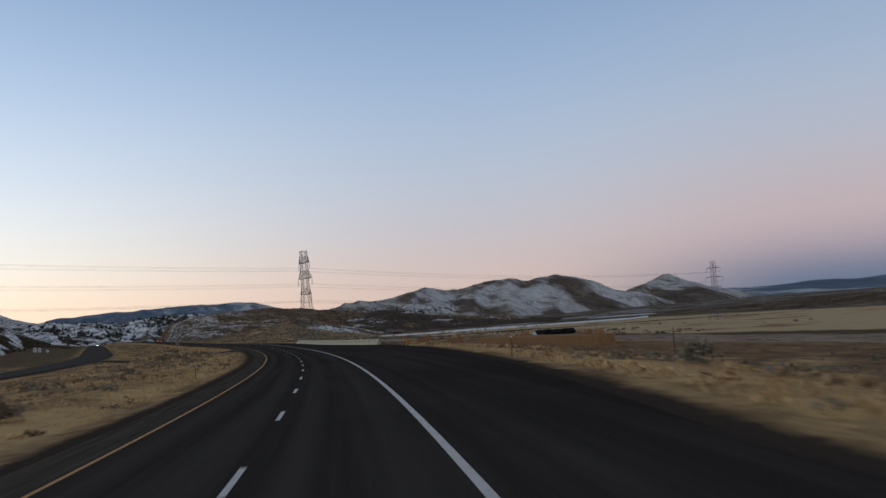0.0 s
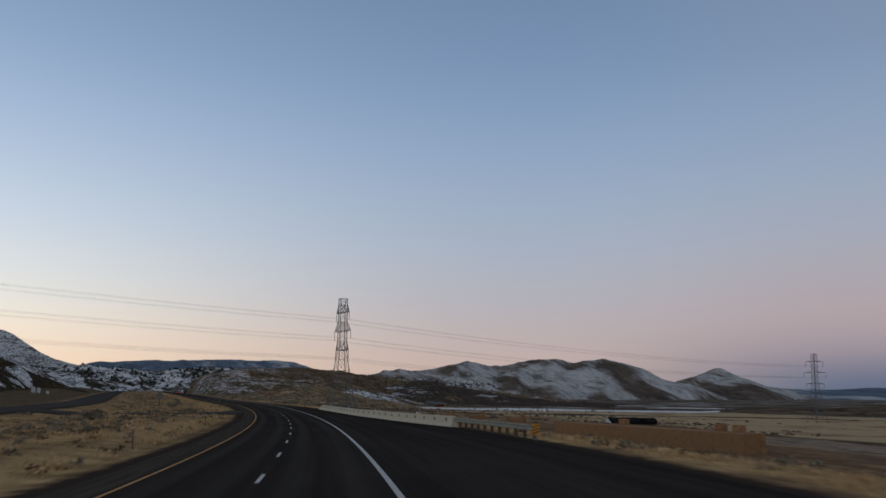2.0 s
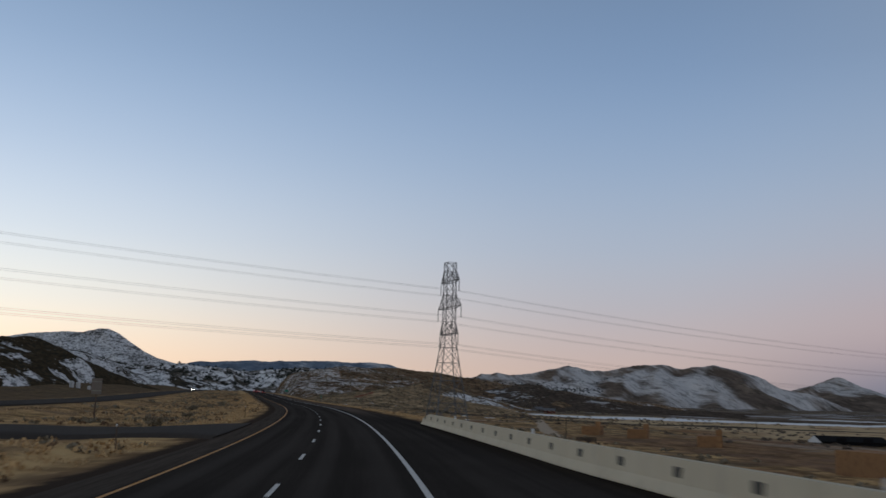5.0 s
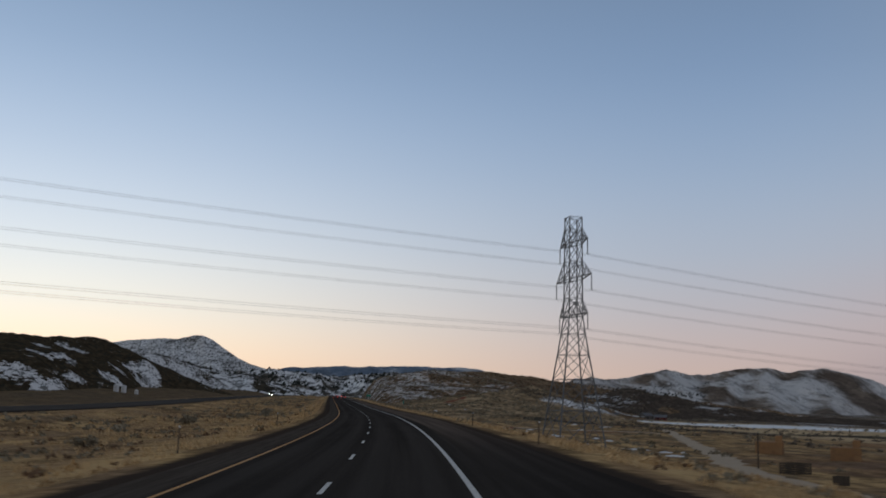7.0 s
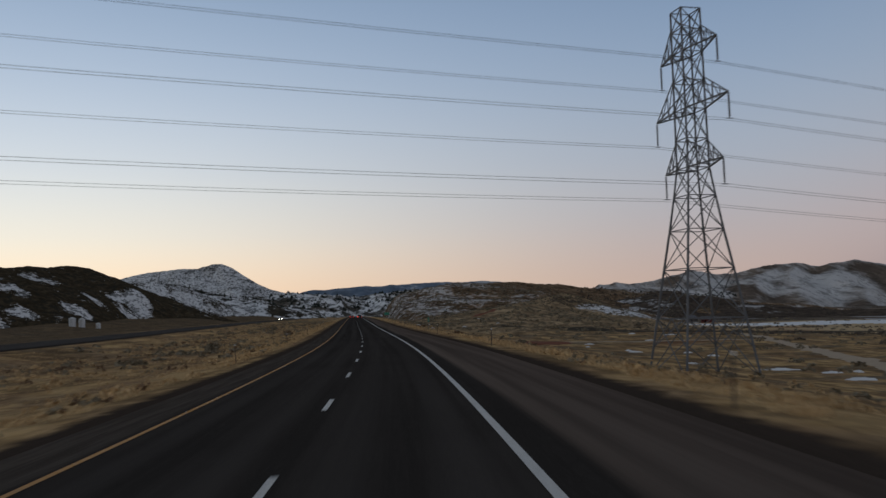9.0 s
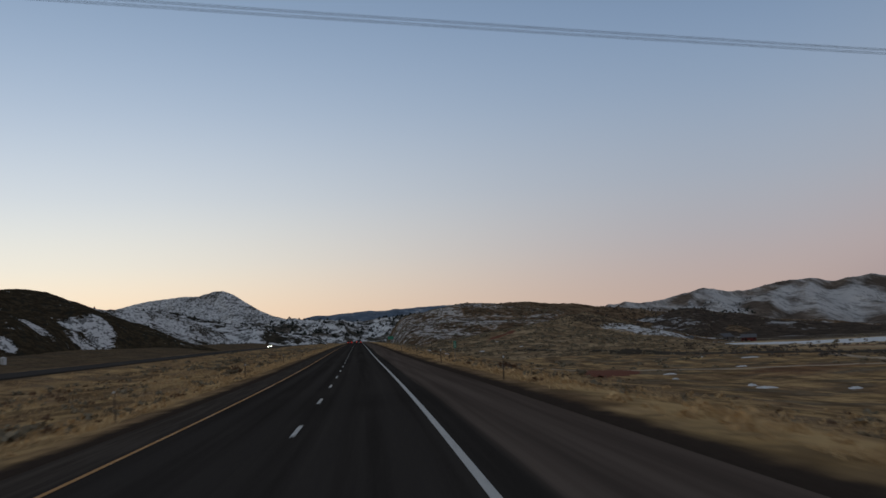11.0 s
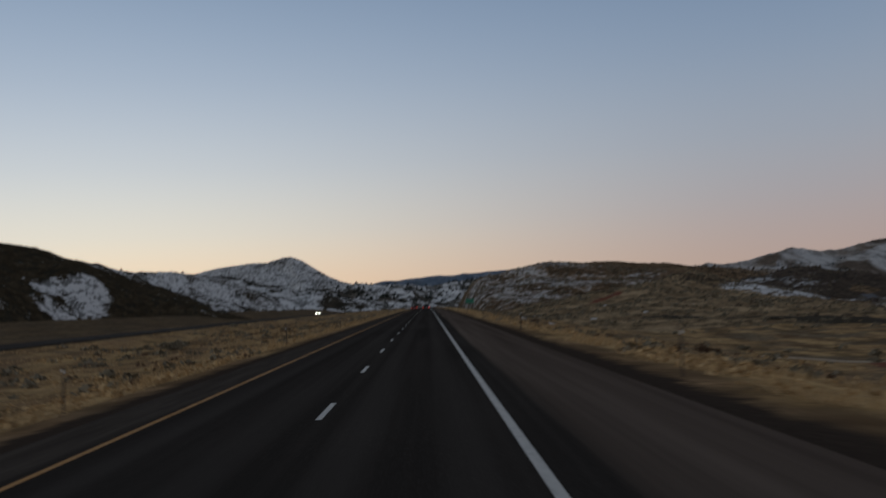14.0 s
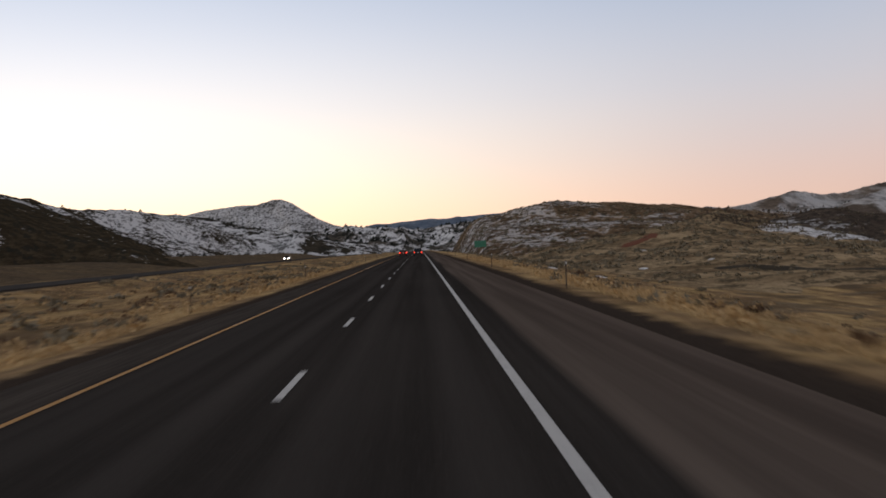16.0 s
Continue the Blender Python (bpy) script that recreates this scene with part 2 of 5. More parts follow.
def hill_mat(name, soil1, soil2, snow_lo, snow_hi, patch, speck, shrubs, relief, low=None, tilt=0.0, cover=1.0, zones=(), streak=3.2, slant=None, parts=(0.45, 0.33, 0.22), deep=1.0):
    """Dry hillside: two soils, dark shrubs, and snow that lies in broken patches."""
    m = Mat(name, 1.0)
    m.b.inputs["Specular IOR Level"].default_value = 0.0
    big = m.noise(patch, 3, 0.55, distort=0.6, stretch=(1, deep, 1))
    mid = m.noise(patch * 4.3, 4, 0.65, distort=0.3, stretch=(1, deep, 1))
    fine = m.noise(speck, 5, 0.75, stretch=(1, deep, streak))
    fleck = m.noise(speck * 0.8, 3, 0.8, stretch=(1, deep, 1))
    soil = m.mix(m.ramp(m.math("ADD", m.math("MULTIPLY", mid, 0.6), m.math("MULTIPLY", fine, 0.4)), 0.4, 0.62), soil1, soil2)
    s = m.math("ADD", m.math("ADD", m.math("MULTIPLY", big, parts[0]), m.math("MULTIPLY", mid, parts[1])), m.math("MULTIPLY", fine, parts[2]))
    if tilt:
        s = m.math("ADD", s, m.math("MULTIPLY", m.axes("Normal")[0], tilt))
    if low:
        s = m.math("ADD", s, m.math("MULTIPLY", m.ramp(m.axes("Object")[2], low[0], low[1]), low[2]))
    px, py, pz = m.axes("Object")
    if slant:                    # snow that begins along a line across the slope
        s = m.math("ADD", s, m.math("MULTIPLY", m.ramp(m.math("ADD", py, m.math("MULTIPLY", px, slant[0])), slant[1], slant[2]), slant[3]))
    for cx, cy, rx, ry, add in zones:   # hollows where the snow has lasted, or slopes where it has gone
        dx, dy = m.math("DIVIDE", m.math("SUBTRACT", px, cx), rx), m.math("DIVIDE", m.math("SUBTRACT", py, cy), ry)
        r2 = m.math("ADD", m.math("MULTIPLY", dx, dx), m.math("MULTIPLY", dy, dy))
        s = m.math("ADD", s, m.math("MULTIPLY", m.math("SUBTRACT", 1.0, m.ramp(r2, 0.1, 2.3)), add))
    snow = m.math("MULTIPLY", m.ramp(s, snow_lo, snow_hi), cover)
    col = m.mix(snow, soil, m.mix(fine, (0.62, 0.605, 0.59), (0.82, 0.805, 0.785)))
    col = m.mix(m.math("MULTIPLY", m.ramp(fleck, 0.515, 0.57), shrubs), col, (0.030, 0.030, 0.024))
    m.color(col)
    m.bump(m.math("ADD", mid, m.math("MULTIPLY", fine, 0.35)), 1.0, relief)
    return m.m


# hollows of the near left hill in which the snow has lasted: place, half sizes, how much more likely
LEFT_SNOW = [(x, y, rx, ry, 0.14) for x, y, rx, ry in (
    (-102, 29, 4, 5), (-98, 41, 4, 6), (-119, 127, 6, 13), (-89, 23, 3, 6), (-87, 61, 4, 9), (-103, 178, 4, 9), (-98, 192, 4, 9), (-94, 182, 4, 13), (-94, -15, 6, 9), (-87, -12, 2, 16),
    (-99, 127, 4, 8), (-84, 61, 2, 5), (-95, 161, 4, 7), (-140, 312, 4, 16), (-145, 364, 5, 18), (-138, 418, 7, 22), (-123, 461, 8, 25), (-109, 108, 4, 7), (-112, 62, 3, 5))]

# faces of the right-hand mountains that hold more snow or less
MOUNTAIN_SNOW = [(x, y, rx, ry, 0.12) for x, y, rx, ry in ((960, 2123, 70, 120), (846, 1926, 60, 100), (984, 1871, 28, 120), (1108, 1913, 70, 140), (1062, 1719, 60, 120), (1181, 1833, 60, 120),
                                                           (1407, 1844, 60, 120), (1906, 2226, 45, 120), (1403, 1756, 60, 60))]
MOUNTAIN_SNOW += [(x, y, rx, ry, -0.15) for x, y, rx, ry in ((949, 1894, 22, 100), (918, 1752, 40, 80), (1226, 1699, 60, 80), (1204, 2043, 30, 50), (898, 2183, 45, 80), (1303, 1866, 40, 100),
                                                             (1826, 2264, 60, 160), (1850, 2047, 60, 150), (1320, 1720, 50, 80), (1960, 2080, 70, 120))]

M = {
    "asphalt": asphalt_mat(),
    "white_paint": paint_mat("white_road_paint", (0.56, 0.54, 0.50), 0.5),
    "yellow_paint": paint_mat("yellow_road_paint", (0.48, 0.235, 0.065), 0.55),
    "ground": ground_mat(),
    "hill_brown": hill_mat("brown_hillside", (0.11, 0.070, 0.042), (0.30, 0.200, 0.120), 0.525, 0.57, 0.016, 0.24, 0.75, 1.6, None, 0.0, 0.62,
                           zones=[(75, 450, 50, 70, 0.055), (110, 540, 60, 50, 0.03), (180, 780, 110, 60, -0.08), (290, 610, 100, 160, -0.12)], streak=4.0, parts=(0.3, 0.35, 0.35)),
    "knoll": hill_mat("grassy_knoll", (0.20, 0.135, 0.078), (0.47, 0.335, 0.195), 0.62, 0.66, 0.016, 0.35, 0.65, 0.8,
                      zones=[(186, 376, 34, 22, 0.20), (128, 402, 16, 9, 0.08), (44, 284, 12, 8, 0.07)], streak=4.0, parts=(0.3, 0.35, 0.35)),
    "mound": hill_mat("brown_mound", (0.075, 0.055, 0.040), (0.20, 0.145, 0.098), 0.70, 0.74, 0.012, 0.2, 0.5, 0.8),
    "hill_dark": hill_mat("dark_hillside", (0.040, 0.031, 0.020), (0.090, 0.067, 0.041), 0.600, 0.612, 0.085, 0.45, 0.75, 0.8, zones=LEFT_SNOW, slant=(0.9, 235, 285, 0.105), parts=(0.26, 0.30, 0.44), deep=0.5, streak=4.5),
    "hill_bare": hill_mat("dark_bare_hill", (0.066, 0.050, 0.040), (0.125, 0.095, 0.072), 0.60, 0.66, 0.02, 0.2, 0.6, 1.2, zones=[(275, 640, 30, 60, 0.10), (400, 620, 25, 40, 0.07)], cover=0.7),
    "hill_snow": hill_mat("snowy_slopes", (0.045, 0.038, 0.028), (0.095, 0.076, 0.054), 0.475, 0.505, 0.018, 0.16, 0.75, 1.6, deep=0.35),
    # mountain soil tones are paler to take in some distance haze
    "mountain": hill_mat("snowy_mountain", (0.104, 0.081, 0.065), (0.205, 0.160, 0.125), 0.40, 0.72, 0.0040, 0.07, 0.4, 1.2, (-14, 44, 0.12), 0.30, 0.70, MOUNTAIN_SNOW, parts=(0.22, 0.36, 0.42), deep=0.16, streak=0.45),
    "peak": hill_mat("snow_peak", (0.050, 0.045, 0.038), (0.11, 0.094, 0.076), 0.37, 0.54, 0.008, 0.12, 0.85, 1.0, streak=0.7, parts=(0.3, 0.3, 0.4), deep=0.2),
    "hummock": hill_mat("snow_hummocks", (0.08, 0.071, 0.058), (0.15, 0.125, 0.098), 0.45, 0.54, 0.011, 0.08, 0.85, 2.0, streak=1.6, deep=0.3),
    # blue of distance haze is put into these ridge colours
    "far": hill_mat("haze_tinted_ridge", (0.12, 0.155, 0.205), (0.185, 0.225, 0.275), 0.50, 0.60, 0.0022, 0.02, 0.25, 6.0, cover=0.55, deep=0.3),
}

# ---- the road's line ----
KAPPA = [1.063, 0.951, 0.838, 0.736, 0.756, 0.815, 0.784, 0.731, 0.683, 0.552, 0.319, 0.086, -0.003, -0.025]  # curvature per kilometre every 40 m from s = -40
GRADE = [-1.21, -1.11, -0.13, -0.26, 0.53, 0.48, 0.32, 0.22, 0.16, 0.12, 0.11]  # per cent every 124 m from s = -40
BANK = [2.79, 3.39, 2.49, 2.44, 0.15, 0]
DASH0 = 0.82

RS = np.arange(-160.0, 4700.0, 2.0)


def knots(values, start, step):
    return np.interp(RS, start + step * np.arange(len(values)), values)


def cumul(a):
    return np.concatenate([[0], np.cumsum((a[1:] + a[:-1]) * 0.5 * 2.0)])


R_PSI = cumul(knots(KAPPA + [0], -40, 40) * 1e-3)
R_ZERO = int(np.searchsorted(RS, 500))
R_PSI -= R_PSI[R_ZERO]
R_X, R_Y = cumul(-np.sin(R_PSI)), cumul(np.cos(R_PSI))
R_X, R_Y = R_X - R_X[R_ZERO], R_Y - R_Y[R_ZERO]
R_Z = cumul(knots(GRADE, -40, 124) * 1e-2)
R_Z -= R_Z[R_ZERO]
R_BANK = knots(BANK, -40, 124) * 1e-2
LEFT = -5.35


def right_edge(s):
    return np.interp(s, [-60, 12, 20, 42, 68, 86, 100, 128, 154, 178, 220, 266, 1300], [7.2, 7.7, 8.4, 10.0, 11.3, 12.0, 12.3, 12.3, 10.2, 8.9, 8.3, 7.3, 7.1])


def smooth(a):
    a = np.clip(a, 0, 1)
    return a * a * (3 - 2 * a)


def lattice(ix, iy, seed):
    h = np.sin(ix * 127.1 + iy * 311.7 + seed * 74.7) * 43758.5453
    return h - np.floor(h)


def vnoise(x, y, seed=0):
    """Smooth value noise in -1..1 for arrays."""
    ix, iy = np.floor(x), np.floor(y)
    u, v = x - ix, y - iy
    u, v = u * u * (3 - 2 * u), v * v * (3 - 2 * v)
    a, b = lattice(ix, iy, seed), lattice(ix + 1, iy, seed)
    c, d = lattice(ix, iy + 1, seed), lattice(ix + 1, iy + 1, seed)
    return 2 * (a + (b - a) * u + (c - a) * v + (a - b - c + d) * u * v) - 1


def fbm(x, y, octaves=4, seed=0, ridged=False):
    total, amp = 0.0, 1.0
    for k in range(octaves):
        n = vnoise(x * 2 ** k + 17.3 * k, y * 2 ** k - 9.1 * k, seed + k)
        total = total + amp * ((1 - 2 * np.abs(n)) if ridged else n)
        amp *= 0.5
    return total / 2


def road_xyz(s, lat):
    """The place of a point of the road's own coordinates, on the tarmac's plane."""
    s, lat = np.broadcast_arrays(np.asarray(s, float), np.asarray(lat, float))
    p, b = np.interp(s, RS, R_PSI), np.interp(s, RS, R_BANK)
    x, y, z = np.interp(s, RS, R_X), np.interp(s, RS, R_Y), np.interp(s, RS, R_Z)
    # far from the road the sheet stops following the bend
    reach = np.abs(lat)
    turn = np.where(reach < 200, lat, np.sign(lat) * (200 + 400 * (1 - np.exp(-(np.maximum(reach, 200) - 200) / 400))))
    rest = lat - turn
    inner = np.clip(lat, LEFT, right_edge(s))
    return x + turn * np.cos(p) + rest, y + turn * np.sin(p), z + b * inner


VALLEY = -6.6


def ground_z(s, lat, x, y, z):
    """Height of the open ground beside the road."""
    u, v = lat - right_edge(s), LEFT - lat
    deep = np.interp(s, [-100, 60, 140, 560, 720], [-5.0, -5.2, VALLEY, VALLEY, -4.5])
    steep = np.interp(s, [230, 310, 560, 720], [0, 1, 1, 0])      # a steeper embankment along the straight
    zr = z + (deep - z) * ((1 - steep) * smooth((u - 1.0) / 42) + steep * (0.62 * smooth((u - 1.0) / 20) + 0.38 * smooth((u - 10) / 40)))
    zr = zr + (-9.6 - zr) * smooth((u - 70) / 130)
    zl = z - 0.8 * smooth(v / 9) * (1 - smooth((v - 23) / 8)) + np.interp(s, [200, 400, 540, 620, 900], [0.3, 1.0, 2.2, 3.0, 3.2]) * smooth((v - 50) / 26) + 2.0 * smooth((v - 150) / 300)
    swell = smooth((v - 1.5) / 6) * (1 - smooth((v - 18) / 12)) * np.interp(s, [-60, 180, 204, 226, 300], [1.1, 1.1, 0.45, 0.3, 0.0])
    zl = zl + 0.95 * swell
    out = np.maximum(u, v)
    h = np.where(u > 0, zr, np.where(v > 0, zl, z - 0.16))
    h = h - 0.10 * smooth(out / 0.6)
    opp = smooth((v - 28.5) / 3) * (1 - smooth((v - 46) / 3))
    wild = smooth((out - 1.5) / 12) * (1 - opp)
    h = h + wild * 0.28 * fbm(x / 7, y / 7, 3, 5)
    h = h + smooth((out - 25) / 60) * (1 - opp) * 0.9 * fbm(x / 60, y / 60, 3, 9)
    return h


def to_road(x, y):
    i = int(np.argmin((R_X - x) ** 2 + (R_Y - y) ** 2))
    p = R_PSI[i]
    return RS[i] - (x - R_X[i]) * math.sin(p) + (y - R_Y[i]) * math.cos(p), (x - R_X[i]) * math.cos(p) + (y - R_Y[i]) * math.sin(p)


def rest_many(x, y):
    """The ground's height under many places at once."""
    i = np.array([int(np.argmin((R_X - a) ** 2 + (R_Y - b) ** 2)) for a, b in zip(x, y)])
    p = R_PSI[i]
    s = RS[i] - (x - R_X[i]) * np.sin(p) + (y - R_Y[i]) * np.cos(p)
    lat = (x - R_X[i]) * np.cos(p) + (y - R_Y[i]) * np.sin(p)
    px, py, pz = road_xyz(s, lat)
    return ground_z(s, lat, px, py, pz)


def rest(x, y):
    """The ground's height under a place."""
    s, lat = to_road(x, y)
    px, py, pz = road_xyz(s, lat)
    return float(ground_z(s, lat, px, py, pz))


def roadside(s, lat):
    """A place on the ground at s along and lat across the road."""
    x, y, z = road_xyz(s, lat)
    return Vector((float(x), float(y), float(ground_z(np.float64(s), np.float64(lat), x, y, z))))


def heading(s):
    return math.degrees(float(np.interp(s, RS, R_PSI)))


# ---- meshes ----
def mesh_from(name, verts, faces, material, smooth_shade=False, uvs=None):
    me = bpy.data.meshes.new(name)
    me.from_pydata(verts, [], faces)
    if material:
        me.materials.append(material)
    if uvs is not None:
        layer = me.uv_layers.new(name="UVMap")
        idx = np.empty(len(me.loops), dtype=np.int32)
        me.loops.foreach_get("vertex_index", idx)
        layer.data.foreach_set("uv", np.asarray(uvs, dtype=np.float32)[idx].ravel())
    if smooth_shade:
        me.polygons.foreach_set("use_smooth", np.ones(len(me.polygons), dtype=bool))
    me.update()
    return me


def grid_mesh(name, x, y, z, material, keep=None, uvs=None):
    n, k = x.shape
    verts = np.stack([x, y, z], -1).reshape(-1, 3)
    i = np.arange(n * k).reshape(n, k)
    quads = np.stack([i[:-1, :-1], i[:-1, 1:], i[1:, 1:], i[1:, :-1]], -1)
    if keep is not None:
        quads = quads[keep]
    return mesh_from(name, verts.tolist(), quads.reshape(-1, 4).tolist(), material, True, None if uvs is None else uvs.reshape(-1, 2))


def part(name, bm, material, parent=None, label=""):
    """One bmesh as one mesh object, under a thing or a part."""
    me = bpy.data.meshes.new(name)
    bm.to_mesh(me)
    bm.free()
    if material:
        me.materials.append(material)
    ob = new(name, me)
    ob.parent = parent
    return tagged(ob, label)


def holder(name, m):
    ob = new(name)
    ob.matrix_world = m
    return ob


def box(bm, cx, cy, cz, sx, sy, sz, bevel=0.0, m=None):
    made = bmesh.ops.create_cube(bm, size=1.0, matrix=(m or Matrix()) @ Matrix.Translation((cx, cy, cz)) @ Matrix.Diagonal((sx, sy, sz, 1)))
    if bevel:
        edges = {e for v in made["verts"] for e in v.link_edges}
        bmesh.ops.bevel(bm, geom=list(edges), offset=bevel, segments=2, affect="EDGES")


def beam(bm, a, b, w):
    """A square bar from a to b."""
    a, b = Vector(a), Vector(b)
    d = b - a
    m = Matrix.Translation((a + b) / 2) @ d.to_track_quat("Z", "X").to_matrix().to_4x4() @ Matrix.Diagonal((w, w, d.length, 1))
    bmesh.ops.create_cube(bm, size=1.0, matrix=m)


def tube(bm, a, b, r1, r2=None, n=8):
    a, b = Vector(a), Vector(b)
    d = b - a
    m = Matrix.Translation((a + b) / 2) @ d.to_track_quat("Z", "X").to_matrix().to_4x4()
    bmesh.ops.create_cone(bm, cap_ends=True, segments=n, radius1=r1, radius2=r1 if r2 is None else r2, depth=d.length, matrix=m)


# ---- the ground, one sheet to the horizon ----
def growing(first, ratio, limit):
    out, step, at = [], first, 0.0
    while at < limit:
        out.append(at)
        at += step
        step *= ratio
    return np.array(out + [limit])


def build_ground():
    g = growing(0.5, 1.055, 4600)
    s = np.concatenate([-60 - growing(6, 1.3, 1500)[1:][::-1] * 0.06, np.arange(-60, 700, 3.0), 700 + growing(3, 1.04, 3950)])
    inner = np.linspace(0, 1, 6)[1:-1]
    re = right_edge(s)[:, None]
    lat = np.concatenate([LEFT - g[::-1][None, :] + 0 * re, LEFT + (re - LEFT) * inner[None, :], re + g[None, :]], 1)
    ss = s[:, None] + 0 * lat
    x, y, z = road_xyz(ss, lat)
    h = ground_z(ss, lat, x, y, z)
    off = np.maximum(lat - re, LEFT - lat)
    ob = new("ground", grid_mesh("ground", x, y, h, M["ground"], uvs=np.stack([off, ss], -1)))
    tagged(ob, "dry tan grassland with sage and bare earth", "ground", kind="structure")


build_ground()


def build_road():
    s = np.concatenate([np.arange(-60, 700, 3.0), np.arange(700, 1900, 15.0)])
    re = right_edge(s)[:, None]
    cut = np.array([0, 0.001, 0.18, 0.36, 0.6, 0.8, 0.999, 1.0])[None, :]
    lat = LEFT + (re - LEFT) * cut
    ss = s[:, None] + 0 * lat
    x, y, z = road_xyz(ss, lat)
    z = z.copy()
    z[:, 0] -= 0.3
    z[:, -1] -= 0.3
    road = new("road", grid_mesh("road", x, y, z, M["asphalt"], uvs=np.stack([lat, ss], -1)))
    tagged(road, "dark asphalt highway with painted lane lines", "road", kind="structure")

    def line(name, centre, width, material, label):
        q = np.stack([centre - width / 2 + 0 * s, centre + width / 2 + 0 * s], 1)
        wx, wy, wz = road_xyz(s[:, None] + 0 * q, q)
        ob = new(name, grid_mesh(name, wx, wy, wz + 0.006, material))
        ob.parent = road
        tagged(ob, label)

    line("edge_line", 3.61, 0.16, M["white_paint"], "solid white edge line")
    line("edge_line", -3.65, 0.13, M["yellow_paint"], "solid yellow edge line")
    k = 0
    at = DASH0 - 12.192 * 4
    while at < 1250:
        q = np.array([[-0.065, 0.065]] * 4)
        d = at + np.array([0, 1.0, 2.0, 3.05])[:, None] + 0 * q
        wx, wy, wz = road_xyz(d, q)
        ob = new("lane_dash", grid_mesh("lane_dash", wx, wy, wz + 0.006, M["white_paint"]))
        ob.parent = road
        at += 12.192


build_road()


# ---- hills ----
EYE = (0.0, -200.0)
HILLS = {}


def hill_height(x, y, spec):
    """Height of a hill over a place: a crest that falls to both sides, cut by gullies."""
    crest = np.array(spec["crest"], float)
    best = np.full(x.shape, 1e9)
    top = np.zeros(x.shape)
    side = np.zeros(x.shape)
    for a, b in zip(crest[:-1], crest[1:]):
        d = b[:2] - a[:2]
        ln = math.hypot(*d)
        t = np.clip(((x - a[0]) * d[0] + (y - a[1]) * d[1]) / ln ** 2, 0, 1)
        dist = np.hypot(x - a[0] - t * d[0], y - a[1] - t * d[1])
        near = dist < best
        best = np.where(near, dist, best)
        ts = t if spec.get("sharp") else t * t * (3 - 2 * t)
        top = np.where(near, a[2] + ts * (b[2] - a[2]), top)
        px, py = a[0] + t * d[0], a[1] + t * d[1]
        side = np.where(near, np.hypot(px - EYE[0], py - EYE[1]) - np.hypot(x - EYE[0], y - EYE[1]), side)
    base, seed, spur = spec["base"], spec["seed"], spec["spur"]
    w = spec["back"] + (spec["front"] - spec["back"]) * smooth(side / 160 + 0.5)
    w = w * (1 + 0.34 * vnoise(x / spur * 0.7, y / spur * 0.5, seed) + 0.16 * vnoise(x / spur * 1.9, y / spur * 1.3, seed + 1))
    q = np.clip(1 - best / w, 0, 1)
    shape = q ** spec["power"]
    h = base + (top - base) * shape
    rough = spec["rough"]
    flank = q ** 0.7 * (1 - 0.8 * q ** 3)
    h = h + rough * flank * fbm(x / spur * 1.3, y / spur * 1.3, 5, seed + 7, True)
    h = h + rough * 0.24 * q ** 0.6 * fbm(x / spur * 5, y / spur * 5, 4, seed + 13)
    if "ribs" in spec:
        gap, amp = spec["ribs"]
        az = np.degrees(np.arctan2(x - EYE[0], y - EYE[1]))
        lean = az / gap + 0.35 * vnoise(x / spur, y / spur, seed + 20) + 0.25 * (1 - q)
        v = 1 - 2 * np.abs(vnoise(lean, q * 0.8, seed + 21)) + 0.4 * (1 - 2 * np.abs(vnoise(lean * 2.3, q * 1.1 + 5, seed + 22)))
        v = v + 0.17 * (1 - 2 * np.abs(vnoise(lean * 6.1, q * 1.4 + 9, seed + 23)))
        h = h + amp * v * np.clip(3.4 * q * (1.01 - q), 0, 1) * np.clip((top - base) / 100, 0.2, 1.2 if amp > 12 else 1.0) ** (1.0 if amp > 12 else 0.0)
    if "clear" in spec:          # the cutting keeps the foot of the hill off the road
        h = base - 2 + (h - base + 2) * smooth((x - np.interp(y, R_Y, R_X) - 13) / spec["clear"])
    return np.where(q > 0, h, base - 2)


def ridged_height(x, y, spec):
    """Height of a mountain made of a crest and the spurs that run down from it."""
    total = np.zeros(x.shape)
    warp = spec["spur"]
    x, y = x + 48 * fbm(x / warp, y / warp, 4, spec["seed"]), y + 48 * fbm(x / warp + 40, y / warp, 4, spec["seed"] + 5)
    for line in spec["ridges"]:
        best, top = np.full(x.shape, 1e9), np.zeros(x.shape)
        for a, b in zip(line[:-1], line[1:]):
            dx, dy = b[0] - a[0], b[1] - a[1]
            t = np.clip(((x - a[0]) * dx + (y - a[1]) * dy) / (dx * dx + dy * dy), 0, 1)
            dist = np.hypot(x - a[0] - t * dx, y - a[1] - t * dy)
            near = dist < best
            top = np.where(near, a[2] + t * (b[2] - a[2]), top)
            best = np.where(near, dist, best)
        h = top - spec["slope"] * (np.sqrt(best ** 2 + 9.0 ** 2) - 9.0) * (1 + 0.25 * vnoise(x / 120, y / 120, spec["seed"] + 9))
        total = total + np.exp(np.clip((h - spec["base"]) / spec["soft"], -12, 40))
    h = spec["base"] + spec["soft"] * np.log(total + 1e-9)
    lift = np.clip((h - spec["base"]) / 60, 0, 1)
    h = h + lift * spec["rough"] * (fbm(x / 95, y / 160, 5, spec["seed"] + 13, True) - 0.3)
    return np.where(h > spec["base"], h, spec["base"] - 2)


